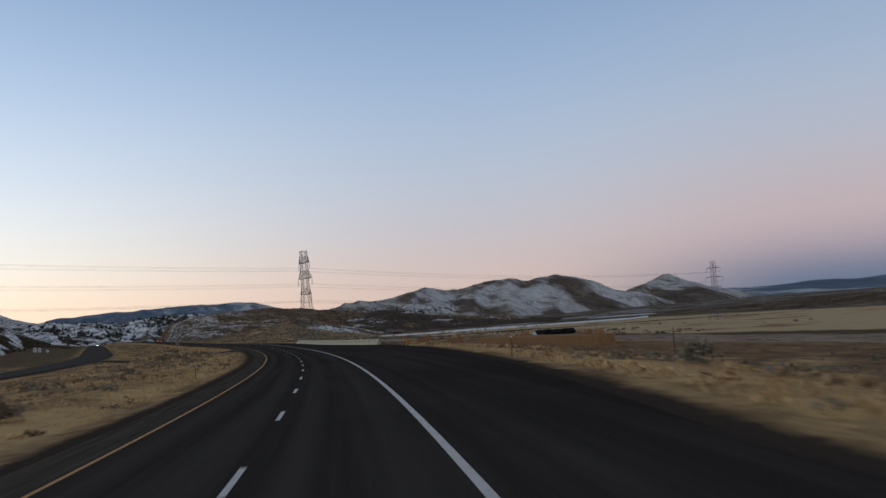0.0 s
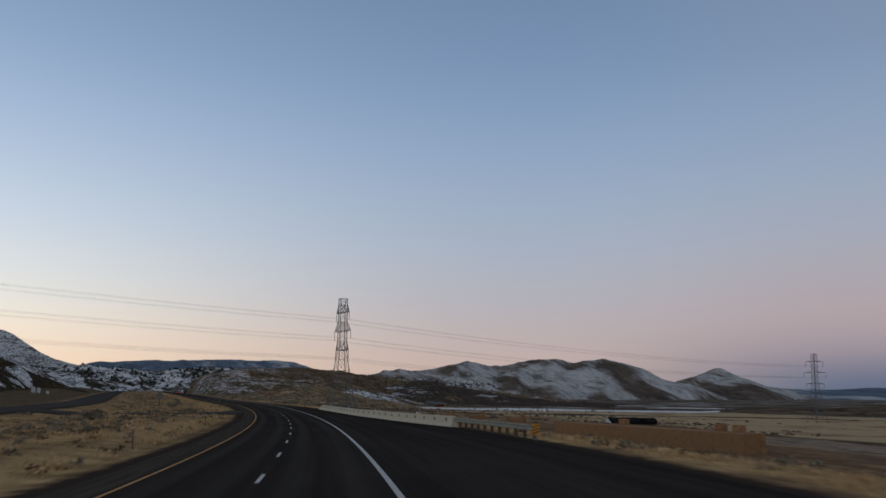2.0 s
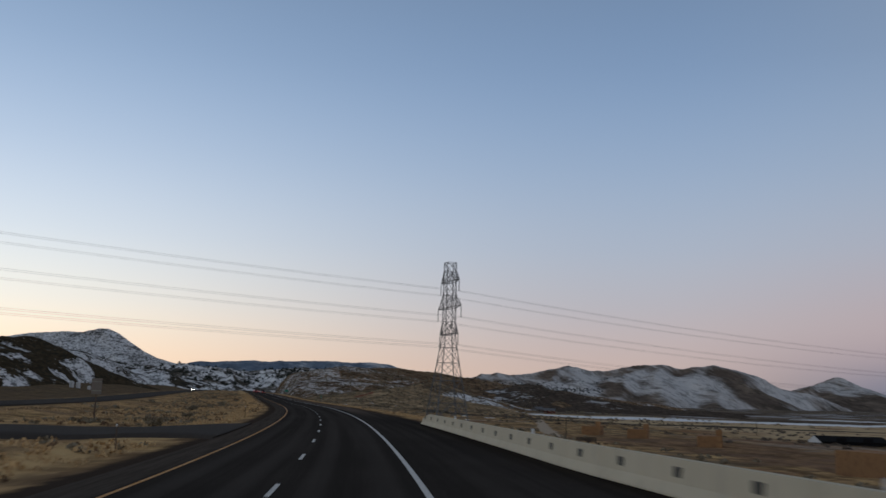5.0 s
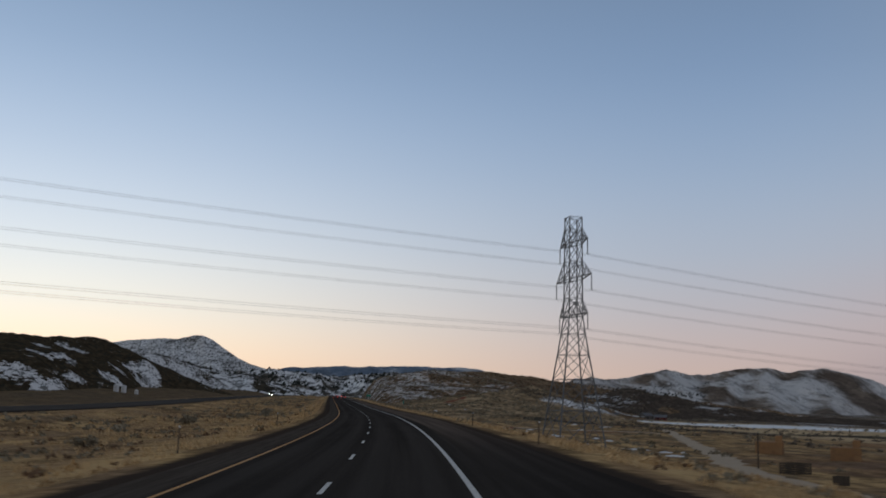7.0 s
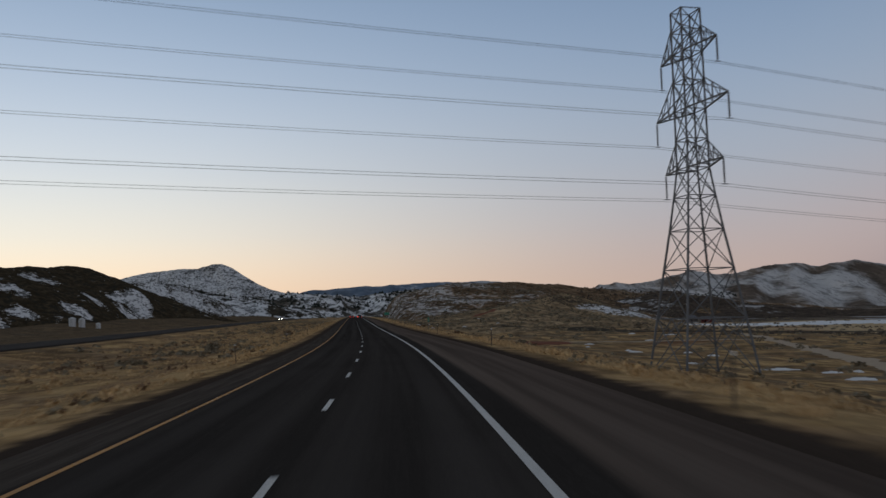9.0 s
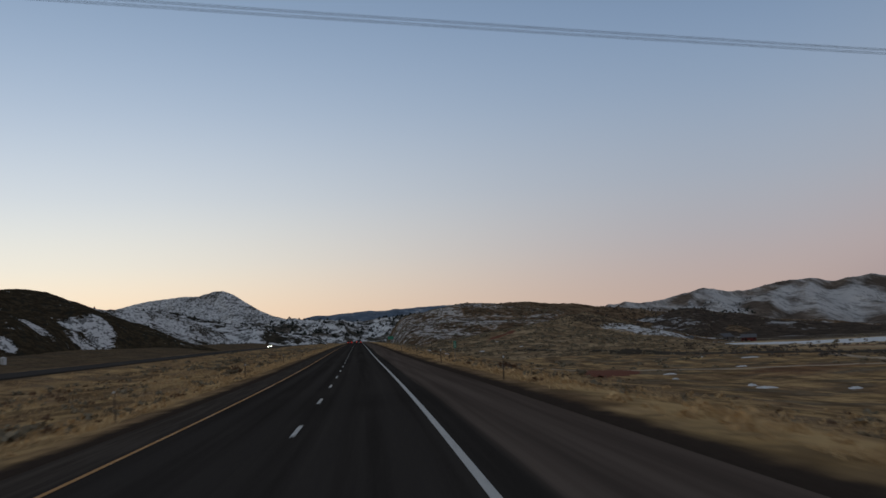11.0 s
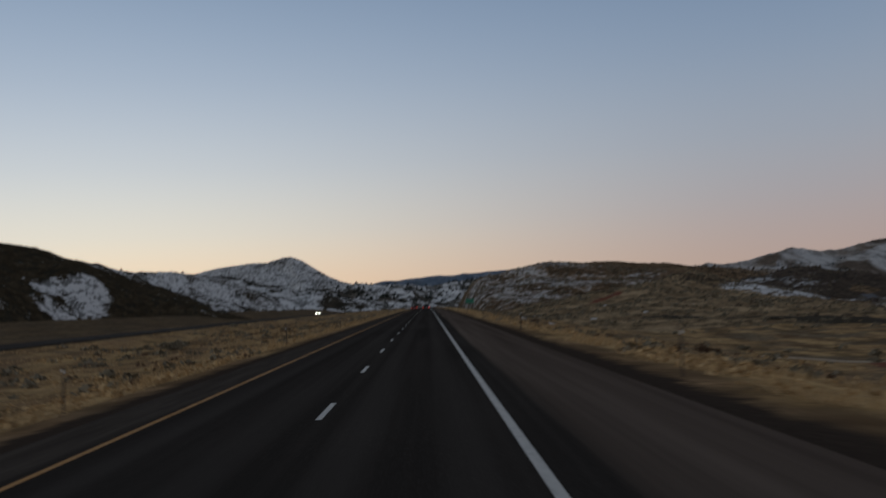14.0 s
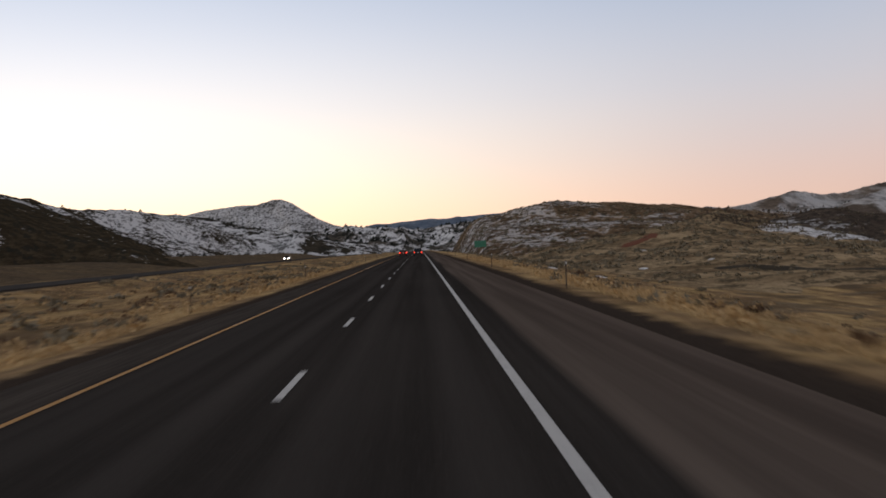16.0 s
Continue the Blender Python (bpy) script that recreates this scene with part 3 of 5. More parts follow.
def build_hill(name, label, az, dist, daz, ddist, material, **spec):
    HILLS[name] = spec
    a = np.radians(np.arange(az[0], az[1] + daz, daz))
    if ddist > 1:
        r = np.arange(dist[0], dist[1], ddist)
    else:
        r = dist[0] * (1 + ddist) ** np.arange(int(math.log(dist[1] / dist[0]) / math.log(1 + ddist)))
    rr, aa = np.meshgrid(r, a, indexing="ij")
    x, y = EYE[0] + rr * np.sin(aa), EYE[1] + rr * np.cos(aa)
    z = (ridged_height if "ridges" in spec else hill_height)(x, y, spec)
    low = z < spec["base"] - 1
    keep = ~(low[:-1, :-1] & low[1:, :-1] & low[:-1, 1:] & low[1:, 1:])
    ob = new(name, grid_mesh(name, x, y, z, M[material], keep=keep))
    return tagged(ob, label, "hill", kind="structure")


def polar(points):
    """Crest points given as bearing, distance and height, seen from the middle of the walk."""
    return [(EYE[0] + d * math.sin(radians(a)), EYE[1] + d * math.cos(radians(a)), z) for a, d, z in points]


build_hill("hill_left_near", "dark bare hill with broken snow patches beside the highway", (-75, -4), (110, 1000), 0.16, 0.007, "hill_dark",
           crest=[(-150, -70, 8), (-135, -10, 17), (-130, 40, 21), (-130, 75, 22.5), (-130, 120, 24), (-130, 160, 26.5), (-130, 200, 29), (-130, 228, 29.5), (-138, 268, 28.3), (-148, 308, 30.6), (-156, 358, 31.6),
                  (-157, 385, 30.2), (-154, 410, 29.6), (-143, 440, 30.2), (-146, 500, 31), (-150, 580, 33), (-170, 650, 30), (-200, 720, 20)],
           front=47, back=78, base=-2, spur=38, rough=3.2, power=0.95, seed=3, ribs=(3.2, 1.5))
build_hill("hill_left_back", "snowy dark slopes behind the near hill", (-32, -1), (600, 1700), 0.10, 0.008, "hill_snow",
           crest=[(-215, 640, 30), (-217, 720, 40), (-222, 800, 45), (-220, 900, 48), (-200, 1060, 40), (-160, 1220, 22)],
           front=180, back=200, base=-3, spur=70, rough=5, power=1.15, seed=4, ribs=(2.2, 4.0))
build_hill("hill_right_near", "brown hill with thin snow and sagebrush", (0, 34), (420, 1500), 0.10, 0.010, "hill_brown",
           crest=[(62, 455, 15), (75, 497, 25), (88, 540, 27.5), (113, 610, 29.2), (186, 786, 35.2), (233, 818, 32.6), (281, 838, 27), (366, 896, 22.4), (450, 990, 13)],
           front=155, back=260, base=-9, spur=80, rough=5, power=1.2, seed=11, ribs=(3.0, 2.2), clear=26)
build_hill("hill_dark_right", "dark bare hill in front of the snowy mountains", (12, 36), (600, 1150), 0.12, 0.010, "hill_bare",
           crest=[(255, 700, 4), (290, 705, 12), (329, 705, 19), (365, 690, 12.5), (405, 655, 1), (435, 605, -8)],
           front=190, back=160, base=-10, spur=60, rough=3.0, power=1.0, seed=91, ribs=(2.0, 1.5))
build_hill("knoll_right", "grassy tan knoll with sage beside the highway", (4, 40), (230, 800), 0.15, 0.012, "knoll",
           crest=[(62, 150, -4.5), (80, 230, 0), (92, 300, 5), (110, 360, 8), (146, 420, 12), (165, 475, 14.5), (185, 520, 7)],
           front=85, back=120, base=-9, spur=45, rough=3.5, power=1.2, seed=71)
RIGHT_CREST = polar([(13.5, 2700, 55), (15.3, 2650, 62), (17.1, 2608, 77), (18.1, 2620, 70), (19.5, 2650, 78), (21.3, 2675, 104), (22.6, 2660, 94), (24.8, 2630, 94), (26.6, 2606, 104), (27.4, 2606, 105), (28.7, 2595, 95),
                     (30.5, 2584, 107), (31.5, 2640, 88), (32.4, 2780, 72), (34.2, 3050, 44), (35.5, 3280, 48), (36.2, 3350, 72), (36.9, 3385, 98), (37.3, 3385, 96), (38.0, 3400, 72), (38.7, 3400, 50), (40.0, 3450, 22), (42.0, 3550, -14)])
build_hill("mountain_right", "grey mountains streaked with snow behind the valley", (10, 47), (1700, 4000), 0.07, 10, "mountain",
           crest=RIGHT_CREST, front=800, back=480,
           ridges=[RIGHT_CREST] + [polar(r) for r in (
               [(15.3, 2650, 60), (15.0, 2400, 36), (14.6, 2150, 6)], [(17.1, 2608, 75), (17.6, 2380, 44), (17.8, 2150, 10), (18.0, 1950, -12)],
               [(21.3, 2675, 103), (20.4, 2420, 58), (19.7, 2180, 16), (19.3, 1960, -12)], [(21.4, 2675, 102), (22.2, 2400, 54), (22.7, 2150, 12)],
               [(26.4, 2610, 102), (25.3, 2420, 70), (24.7, 2180, 24), (24.3, 1950, -10)], [(27.2, 2606, 104), (27.5, 2380, 72), (27.6, 2140, 26), (27.8, 1900, -12)],
               [(29.4, 2590, 98), (30.0, 2380, 60), (30.9, 2160, 22), (32.0, 1940, -12)], [(30.5, 2584, 106), (32.0, 2460, 76), (33.6, 2320, 34), (35.2, 2160, -10)],
               [(37.0, 3385, 98), (36.0, 3150, 52), (35.2, 2900, 2)], [(37.0, 3385, 98), (37.4, 3120, 44), (37.7, 2880, 0)], [(37.2, 3385, 96), (38.6, 3200, 66), (39.5, 3000, 36), (40.8, 2800, -10)])],
           base=-14, spur=190, rough=9, slope=0.36, soft=4.0, seed=21)
build_hill("mountain_left", "snow-covered conical peak beyond the hills", (-24, 2), (2500, 4880), 0.06, 14, "peak",
           crest=polar([(-19, 4323, 196), (-14.5, 4323, 196), (-12.5, 4389, 235), (-10.5, 4454, 254), (-9.6, 4494, 256), (-8.7, 4515, 278), (-8.1, 4520, 281), (-7.5, 4520, 261), (-6.8, 4520, 222), (-6.0, 4520, 180), (-5.2, 4520, 149), (-4.0, 4520, 123), (-1.5, 4454, 78)]),
           front=1300, back=420, base=-6, spur=340, rough=7, power=1.1, seed=31, ribs=(1.2, 13.0), sharp=True)
build_hill("hill_ahead", "snowy hummocks closing the valley ahead", (-14, 14), (1000, 3400), 0.07, 10, "hummock",
           crest=polar([(-12, 1900, 60), (-9, 1900, 48), (-6, 2000, 44), (-4.2, 2100, 58), (-2, 2250, 54), (0, 2300, 50), (2.0, 2300, 57), (4.0, 2200, 60), (6, 2100, 54), (9, 2000, 46), (13, 1900, 40)]),
           front=600, back=700, base=-6, spur=120, rough=17, power=1.0, seed=41, ribs=(1.4, 9.0))
FAR_RIGHT = [(35, 4700, -10), (38, 4650, 10), (40.5, 4620, 40), (43, 4600, 34), (46, 4600, 46), (48, 4600, 36), (51, 4600, 52), (56, 4600, 40), (64, 4600, 56), (72, 4600, 40)]
# both far ridges carry their blue haze in the base colour
build_hill("ridge_far", "far wooded ridge on the skyline, haze blue in its colour", (-22, 16), (3900, 4900), 0.10, 30, "far",
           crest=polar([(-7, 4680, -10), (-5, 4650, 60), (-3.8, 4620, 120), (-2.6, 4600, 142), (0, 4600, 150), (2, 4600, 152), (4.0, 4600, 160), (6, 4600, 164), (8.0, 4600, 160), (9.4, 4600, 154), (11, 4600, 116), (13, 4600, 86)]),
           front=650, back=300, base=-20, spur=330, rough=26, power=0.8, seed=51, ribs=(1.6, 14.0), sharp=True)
build_hill("ridge_far_right", "low hills on the far side of the valley, haze blue in their colour", (33, 75), (3300, 4850), 0.15, 30, "far",
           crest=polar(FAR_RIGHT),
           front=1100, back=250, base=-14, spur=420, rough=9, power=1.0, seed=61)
build_hill("mound_far_right", "low brown mounds at the edge of the fields", (34, 92), (380, 1000), 0.2, 0.015, "mound",
           crest=[(400, 240, -10), (470, 170, -7), (540, 100, -3.5), (600, 40, -2.5), (660, -30, -3), (720, -120, -5), (760, -220, -7)],
           front=120, back=160, base=-11, spur=70, rough=2.0, power=0.8, seed=81)

# ---- more materials ----
def leaf_mat(name, c1, c2):
    m = Mat(name, 0.9)
    m.color(m.mix(m.island(), c1, c2))
    return m.m


def galvanised():
    m = Mat("galvanised_steel", 0.65, 0.35)
    n = m.noise(2.0, 4)
    m.color(m.mix(m.ramp(n, 0.3, 0.7), (0.21, 0.205, 0.175), (0.33, 0.32, 0.275)))
    return m.m


def bale_mat():
    m = Mat("hay", 1.0)
    r = m.random()
    n = m.noise(1.2, 5, 0.7)
    f = m.noise(9, 4, 0.7, stretch=(1, 1, 4))
    base = m.mix(r, (0.22, 0.108, 0.046), (0.34, 0.180, 0.080))
    base = m.mix(m.ramp(n, 0.45, 0.7), base, (0.16, 0.080, 0.037))
    m.color(m.mix(m.math("MULTIPLY", f, 0.5), base, (0.40, 0.235, 0.115)))
    m.bump(f, 0.8, 0.06)
    return m.m


def concrete_mat():
    m = Mat("pale_concrete", 0.85)
    n = m.noise(0.7, 5)
    stain = m.noise(1.0, 5, 0.7, stretch=(3, 3, 0.4))
    c = m.mix(n, (0.46, 0.40, 0.285), (0.58, 0.515, 0.385))
    m.color(m.mix(m.math("MULTIPLY", m.ramp(stain, 0.52, 0.7), 0.45), c, (0.33, 0.29, 0.24)))
    m.bump(m.noise(25, 3), 0.3, 0.01)
    return m.m


def snow_mat():
    m = Mat("old_snow", 0.7)
    n = m.noise(0.8, 5)
    m.color(m.mix(n, (0.60, 0.59, 0.58), (0.82, 0.81, 0.79)))
    m.bump(m.noise(2.5, 5), 0.5, 0.08)
    return m.m


def broken_snow_mat():
    """Thin snow with the dark ground showing through."""
    m = Mat("broken_snow", 0.9)
    m.b.inputs["Specular IOR Level"].default_value = 0.05
    hole = m.math("ADD", m.math("MULTIPLY", m.noise(0.09, 4, 0.6, stretch=(1, 0.4, 1)), 0.5), m.math("MULTIPLY", m.noise(0.5, 4, 0.7, stretch=(1, 0.4, 1)), 0.5))
    soil = m.mix(m.noise(0.8, 4), (0.060, 0.046, 0.034), (0.15, 0.115, 0.080))
    m.color(m.mix(m.ramp(hole, 0.47, 0.53), m.mix(m.noise(2.0, 3), (0.62, 0.61, 0.60), (0.80, 0.79, 0.77)), soil))
    return m.m


M.update({
    "broken_snow": broken_snow_mat(),
    "worn_asphalt": plain("worn_asphalt", (0.026, 0.021, 0.0175), (0.050, 0.040, 0.033), 0.6, 0.95, 0, 0),
    "steel": galvanised(),
    "tower_steel": plain("weathered_tower_steel", (0.105, 0.105, 0.108), (0.17, 0.17, 0.172), 1.5, 0.6, 0.3),
    "wire": plain("aluminium_wire", (0.10, 0.105, 0.115), (0.15, 0.155, 0.165), 1.0, 0.6, 0.2, 0),
    "insulator": plain("grey_insulator", (0.10, 0.10, 0.11), (0.16, 0.16, 0.17), 5, 0.4, 0, 0),
    "concrete": concrete_mat(),
    "dark_hole": plain("dark_reflector", (0.05, 0.048, 0.042), (0.09, 0.085, 0.075), 6, 0.6),
    "bale": bale_mat(),
    "snow": snow_mat(),
    "post_brown": plain("weathered_post", (0.075, 0.055, 0.042), (0.14, 0.105, 0.08), 8, 0.85),
    "reflector": plain("white_reflector", (0.62, 0.62, 0.60), (0.75, 0.75, 0.73), 8, 0.35, 0, 0),
    "sign_green": plain("green_sign_sheet", (0.02, 0.16, 0.10), (0.03, 0.20, 0.13), 4, 0.4, 0, 0),
    "sign_white": plain("white_sign_sheet", (0.60, 0.60, 0.58), (0.70, 0.70, 0.68), 4, 0.4, 0, 0),
    "sign_back": plain("weathered_sheet", (0.12, 0.105, 0.09), (0.19, 0.165, 0.14), 4, 0.5, 0.3, 0),
    "marker_yellow": plain("orange_marker_sheet", (0.60, 0.25, 0.025), (0.68, 0.31, 0.04), 4, 0.5, 0, 0),
    "black": plain("matt_black", (0.012, 0.012, 0.012), (0.03, 0.03, 0.03), 5, 0.7),
    "dark_roof": plain("dark_metal_roof", (0.008, 0.008, 0.008), (0.018, 0.017, 0.017), 2, 0.95),
    "white_wall": plain("white_boarding", (0.55, 0.54, 0.52), (0.68, 0.67, 0.65), 2, 0.8),
    "red_wall": plain("barn_red_boarding", (0.090, 0.024, 0.020), (0.15, 0.042, 0.034), 2, 0.85),
    "grey_roof": plain("grey_shingle", (0.10, 0.10, 0.105), (0.17, 0.17, 0.175), 3, 0.85),
    "glass": plain("dark_glass", (0.012, 0.014, 0.016), (0.022, 0.025, 0.03), 1, 0.08, 0, 0),
    "car_dark": plain("dark_car_paint", (0.018, 0.019, 0.022), (0.026, 0.027, 0.03), 1, 0.3, 0.2, 0),
    "car_red": plain("red_car_paint", (0.16, 0.015, 0.012), (0.20, 0.02, 0.016), 1, 0.3, 0.2, 0),
    "car_white": plain("white_car_paint", (0.55, 0.55, 0.55), (0.62, 0.62, 0.62), 1, 0.3, 0.0, 0),
    "rubber": plain("tyre_rubber", (0.012, 0.012, 0.012), (0.022, 0.022, 0.022), 8, 0.9),
    "rim": plain("alloy_rim", (0.30, 0.30, 0.31), (0.40, 0.40, 0.41), 6, 0.35, 0.8, 0),
    "tail": lamp_mat("red_tail_lamp", (1.0, 0.06, 0.03), 3.0),
    "head": lamp_mat("white_head_lamp", (1.0, 0.93, 0.78), 27.0),
    "red_soil": plain("red_earth", (0.150, 0.052, 0.031), (0.235, 0.092, 0.054), 0.5, 1.0),
    "straw": leaf_mat("straw_blades", (0.35, 0.222, 0.104), (0.66, 0.45, 0.225)),
    "sage": leaf_mat("sage_leaves", (0.15, 0.122, 0.080), (0.29, 0.238, 0.160)),
    "brush": leaf_mat("bare_brush", (0.085, 0.066, 0.050), (0.17, 0.132, 0.100)),
    "rust_bush": leaf_mat("rust_brown_leaves", (0.10, 0.056, 0.032), (0.20, 0.118, 0.066)),
    "juniper": leaf_mat("juniper_foliage", (0.012, 0.016, 0.012), (0.035, 0.040, 0.028)),
    "bark": plain("grey_brown_bark", (0.045, 0.036, 0.028), (0.09, 0.072, 0.055), 6, 0.95),
    "dirt": plain("pale_dirt", (0.34, 0.262, 0.185), (0.50, 0.395, 0.285), 0.4, 1.0),
    "tar": plain("tar_seal", (0.006, 0.0055, 0.005), (0.012, 0.011, 0.010), 4, 0.9, 0, 0),
    "pole_wood": plain("weathered_pole_wood", (0.055, 0.042, 0.032), (0.12, 0.092, 0.068), 5, 0.95),
    "dark_sage": plain("dark_sage_ground", (0.026, 0.021, 0.015), (0.095, 0.074, 0.050), 0.25, 1.0),
    "gravel": plain("dark_gravel", (0.035, 0.030, 0.027), (0.075, 0.064, 0.055), 3, 1.0, 0, 0.6),
})


def build_far_road():
    """The other carriageway, beyond the median."""
    s = np.concatenate([np.arange(-60, 700, 6.0), np.arange(700, 1900, 20.0)])
    lat = np.array([-50.0, -49.99, -46.5, -43, -40, -38.01, -38.0])[None, :] + 0 * s[:, None]
    ss = s[:, None] + 0 * lat
    x, y, z = road_xyz(ss, lat)
    z = z + 0.02
    z[:, 0] -= 0.4
    z[:, -1] -= 0.4
    ob = new("road_opposite", grid_mesh("road_opposite", x, y, z, M["worn_asphalt"], uvs=np.stack([lat * 0, ss], -1)))
    tagged(ob, "grey asphalt carriageway across the grassy median", "road", kind="structure")


build_far_road()


def slope_z(x, y):
    """Height of ground or hill for many places."""
    z = rest_many(x, y)
    for spec in HILLS.values():
        c = np.array(spec["crest"])
        reach = 1.6 * max(spec["front"], spec["back"])
        if x.max() < c[:, 0].min() - reach or x.min() > c[:, 0].max() + reach or y.max() < c[:, 1].min() - reach or y.min() > c[:, 1].max() + reach:
            continue
        z = np.maximum(z, (ridged_height if "ridges" in spec else hill_height)(x, y, spec))
    return z


def on_slope(x, y):
    """The top of the ground or of the hill over a place."""
    return float(slope_z(np.array([float(x)]), np.array([float(y)]))[0])


# ---- crash barrier, guardrail and marker at the bend ----
def barrier_lat(s):
    return float(np.interp(s, [104, 110, 128, 136, 154, 166, 178, 224], [13.3, 13.0, 12.3, 11.5, 10.2, 9.55, 8.8, 8.2]))


def road_at(s, lat):
    x, y, z = road_xyz(s, lat)
    return Vector((float(x), float(y), float(z)))


def build_barrier():
    s0, step, count = 128.65, 3.66, 26
    root = holder("concrete_barrier", Matrix.Translation(road_at(s0, barrier_lat(s0))))
    tagged(root, "pale concrete crash barrier with dark reflector squares along the shoulder", "barrier")
    inv = root.matrix_world.inverted()
    profile = [(-0.30, 0), (-0.30, 0.09), (-0.17, 0.33), (-0.11, 0.86), (0.11, 0.86), (0.17, 0.33), (0.30, 0.09), (0.30, 0)]
    for k in range(count):
        a, b = s0 + k * step + 0.012, s0 + (k + 1) * step - 0.012
        pa, pb = inv @ road_at(a, barrier_lat(a)), inv @ road_at(b, barrier_lat(b))
        d = (pb - pa).normalized()
        n = Vector((d.y, -d.x, 0))
        bm = bmesh.new()
        rings = []
        for p, top in ((pa, 1.0), (pb, 1.0)):
            drop = 1.0
            if k == count - 1 and p is pb:
                drop = 0.55
            rings.append([bm.verts.new(p + n * u + Vector((0, 0, h * drop - 0.05))) for u, h in profile])
        m = len(profile)
        for i in range(m):
            bm.faces.new((rings[0][i], rings[0][(i + 1) % m], rings[1][(i + 1) % m], rings[1][i]))
        bm.faces.new(rings[0]), bm.faces.new(rings[1][::-1])
        bmesh.ops.recalc_face_normals(bm, faces=bm.faces)
        seg = part("segment", bm, M["concrete"], root)
        bm = bmesh.new()
        mid = (pa + pb) / 2 - n * 0.135 + Vector((0, 0, 0.52))
        turn = Matrix.Translation(mid) @ Matrix(((d.x, n.x, 0, 0), (d.y, n.y, 0, 0), (d.z, 0, 1, 0), (0, 0, 0, 1)))
        box(bm, 0, 0, 0, 0.42, 0.06, 0.24, 0.012, turn)
        part("reflector", bm, M["dark_hole"], seg, "dark square reflector")
        if k % 6 == 3:
            bm = bmesh.new()
            top = (pa + pb) / 2 + Vector((0, 0, 0.81))
            box(bm, top.x, top.y, top.z + 0.09, 0.10, 0.05, 0.20, 0.01)
            part("marker", bm, M["reflector"], seg, "small white reflector on top")


build_barrier()


def build_guardrail():
    s0, s1 = 107.6, 128.4
    root = holder("guardrail", Matrix.Translation(road_at(s0, barrier_lat(s0))))
    tagged(root, "galvanised steel guardrail on posts before the barrier", "guardrail")
    inv = root.matrix_world.inverted()
    wave = [(0.0, 0), (0.025, 0.045), (0.085, 0.045), (0.125, -0.035), (0.185, -0.035), (0.225, 0.045), (0.285, 0.045), (0.31, 0)]
    for base in (0.40,):
        bm = bmesh.new()
        prev = None
        for s in np.linspace(s0, s1, 14):
            p, q = inv @ road_at(s, barrier_lat(s)), inv @ road_at(s + 0.5, barrier_lat(s + 0.5))
            d = (q - p).normalized()
            n = Vector((d.y, -d.x, 0))
            row = [bm.verts.new(p - n * (0.13 + o) + Vector((0, 0, base + h))) for h, o in wave]
            back = [bm.verts.new(p - n * (0.122 + o) + Vector((0, 0, base + h))) for h, o in wave]
            if prev:
                for i in range(len(wave) - 1):
                    bm.faces.new((prev[0][i], row[i], row[i + 1], prev[0][i + 1]))
                    bm.faces.new((prev[1][i + 1], back[i + 1], back[i], prev[1][i]))
            prev = (row, back)
        part("rail", bm, M["steel"], root)
    for s in np.arange(s0 + 0.4, s1, 1.9):
        p = inv @ road_at(s, barrier_lat(s))
        bm = bmesh.new()
        box(bm, p.x + 0.06, p.y, p.z + 0.05, 0.15, 0.18, 1.2, 0.01)
        part("post", bm, M["post_brown"], root)


build_guardrail()


def build_marker():
    p = road_at(107.0, 12.95)
    root = holder("hazard_marker", Matrix.Translation(p) @ pose(0, 0, 0, 0, 0, heading(109)))
    tagged(root, "orange and black striped hazard marker at the guardrail end", "road marker")
    bm = bmesh.new()
    box(bm, 0, 0.03, 0.18, 0.06, 0.04, 1.16, 0.005)
    part("post", bm, M["steel"], root)
    bm = bmesh.new()
    box(bm, 0, 0, 0.48, 0.42, 0.012, 0.58, 0.004)
    panel = part("panel", bm, M["marker_yellow"], root)
    for k in range(3):
        bm = bmesh.new()
        v = [bm.verts.new(c) for c in ((-0.20, -0.010, 0.22 + k * 0.16), (0.20, -0.010, 0.36 + k * 0.16), (0.20, -0.010, 0.42 + k * 0.16), (-0.20, -0.010, 0.28 + k * 0.16))]
        bm.faces.new(v[::-1])
        part("stripe", bm, M["black"], panel)


build_marker()


# ---- delineator posts ----
def build_delineators():
    p = roadside(70, -8.0)
    root = holder("delineator_post", Matrix.Translation(p))
    tagged(root, "slim brown delineator post with a white reflector in the verge", "delineator post", "delineator posts")
    bm = bmesh.new()
    tube(bm, (0, 0, -0.3), (0, 0, 1.25), 0.036, 0.030, 8)
    part("post", bm, M["post_brown"], root)
    bm = bmesh.new()
    box(bm, 0, -0.040, 1.15, 0.065, 0.02, 0.10, 0.006)
    part("reflector", bm, M["reflector"], root, "white reflector")
    left = [110, 149, 190, 252, 290, 330, 368, 408, 447, 487, 527, 567, 610, 655, 700]
    right = [50, 258, 290, 332, 377, 412, 445, 485, 528, 570, 612, 655, 700]
    for s, lat in [(s, -7.9) for s in left] + [(s, float(right_edge(s)) + 1.5) for s in right]:
        q = roadside(s, lat)
        tilt = 3 * math.sin(s * 1.7)
        copy_thing(root, pose(q.x, q.y, q.z, tilt, 2 * math.cos(s), heading(s)))


build_delineators()


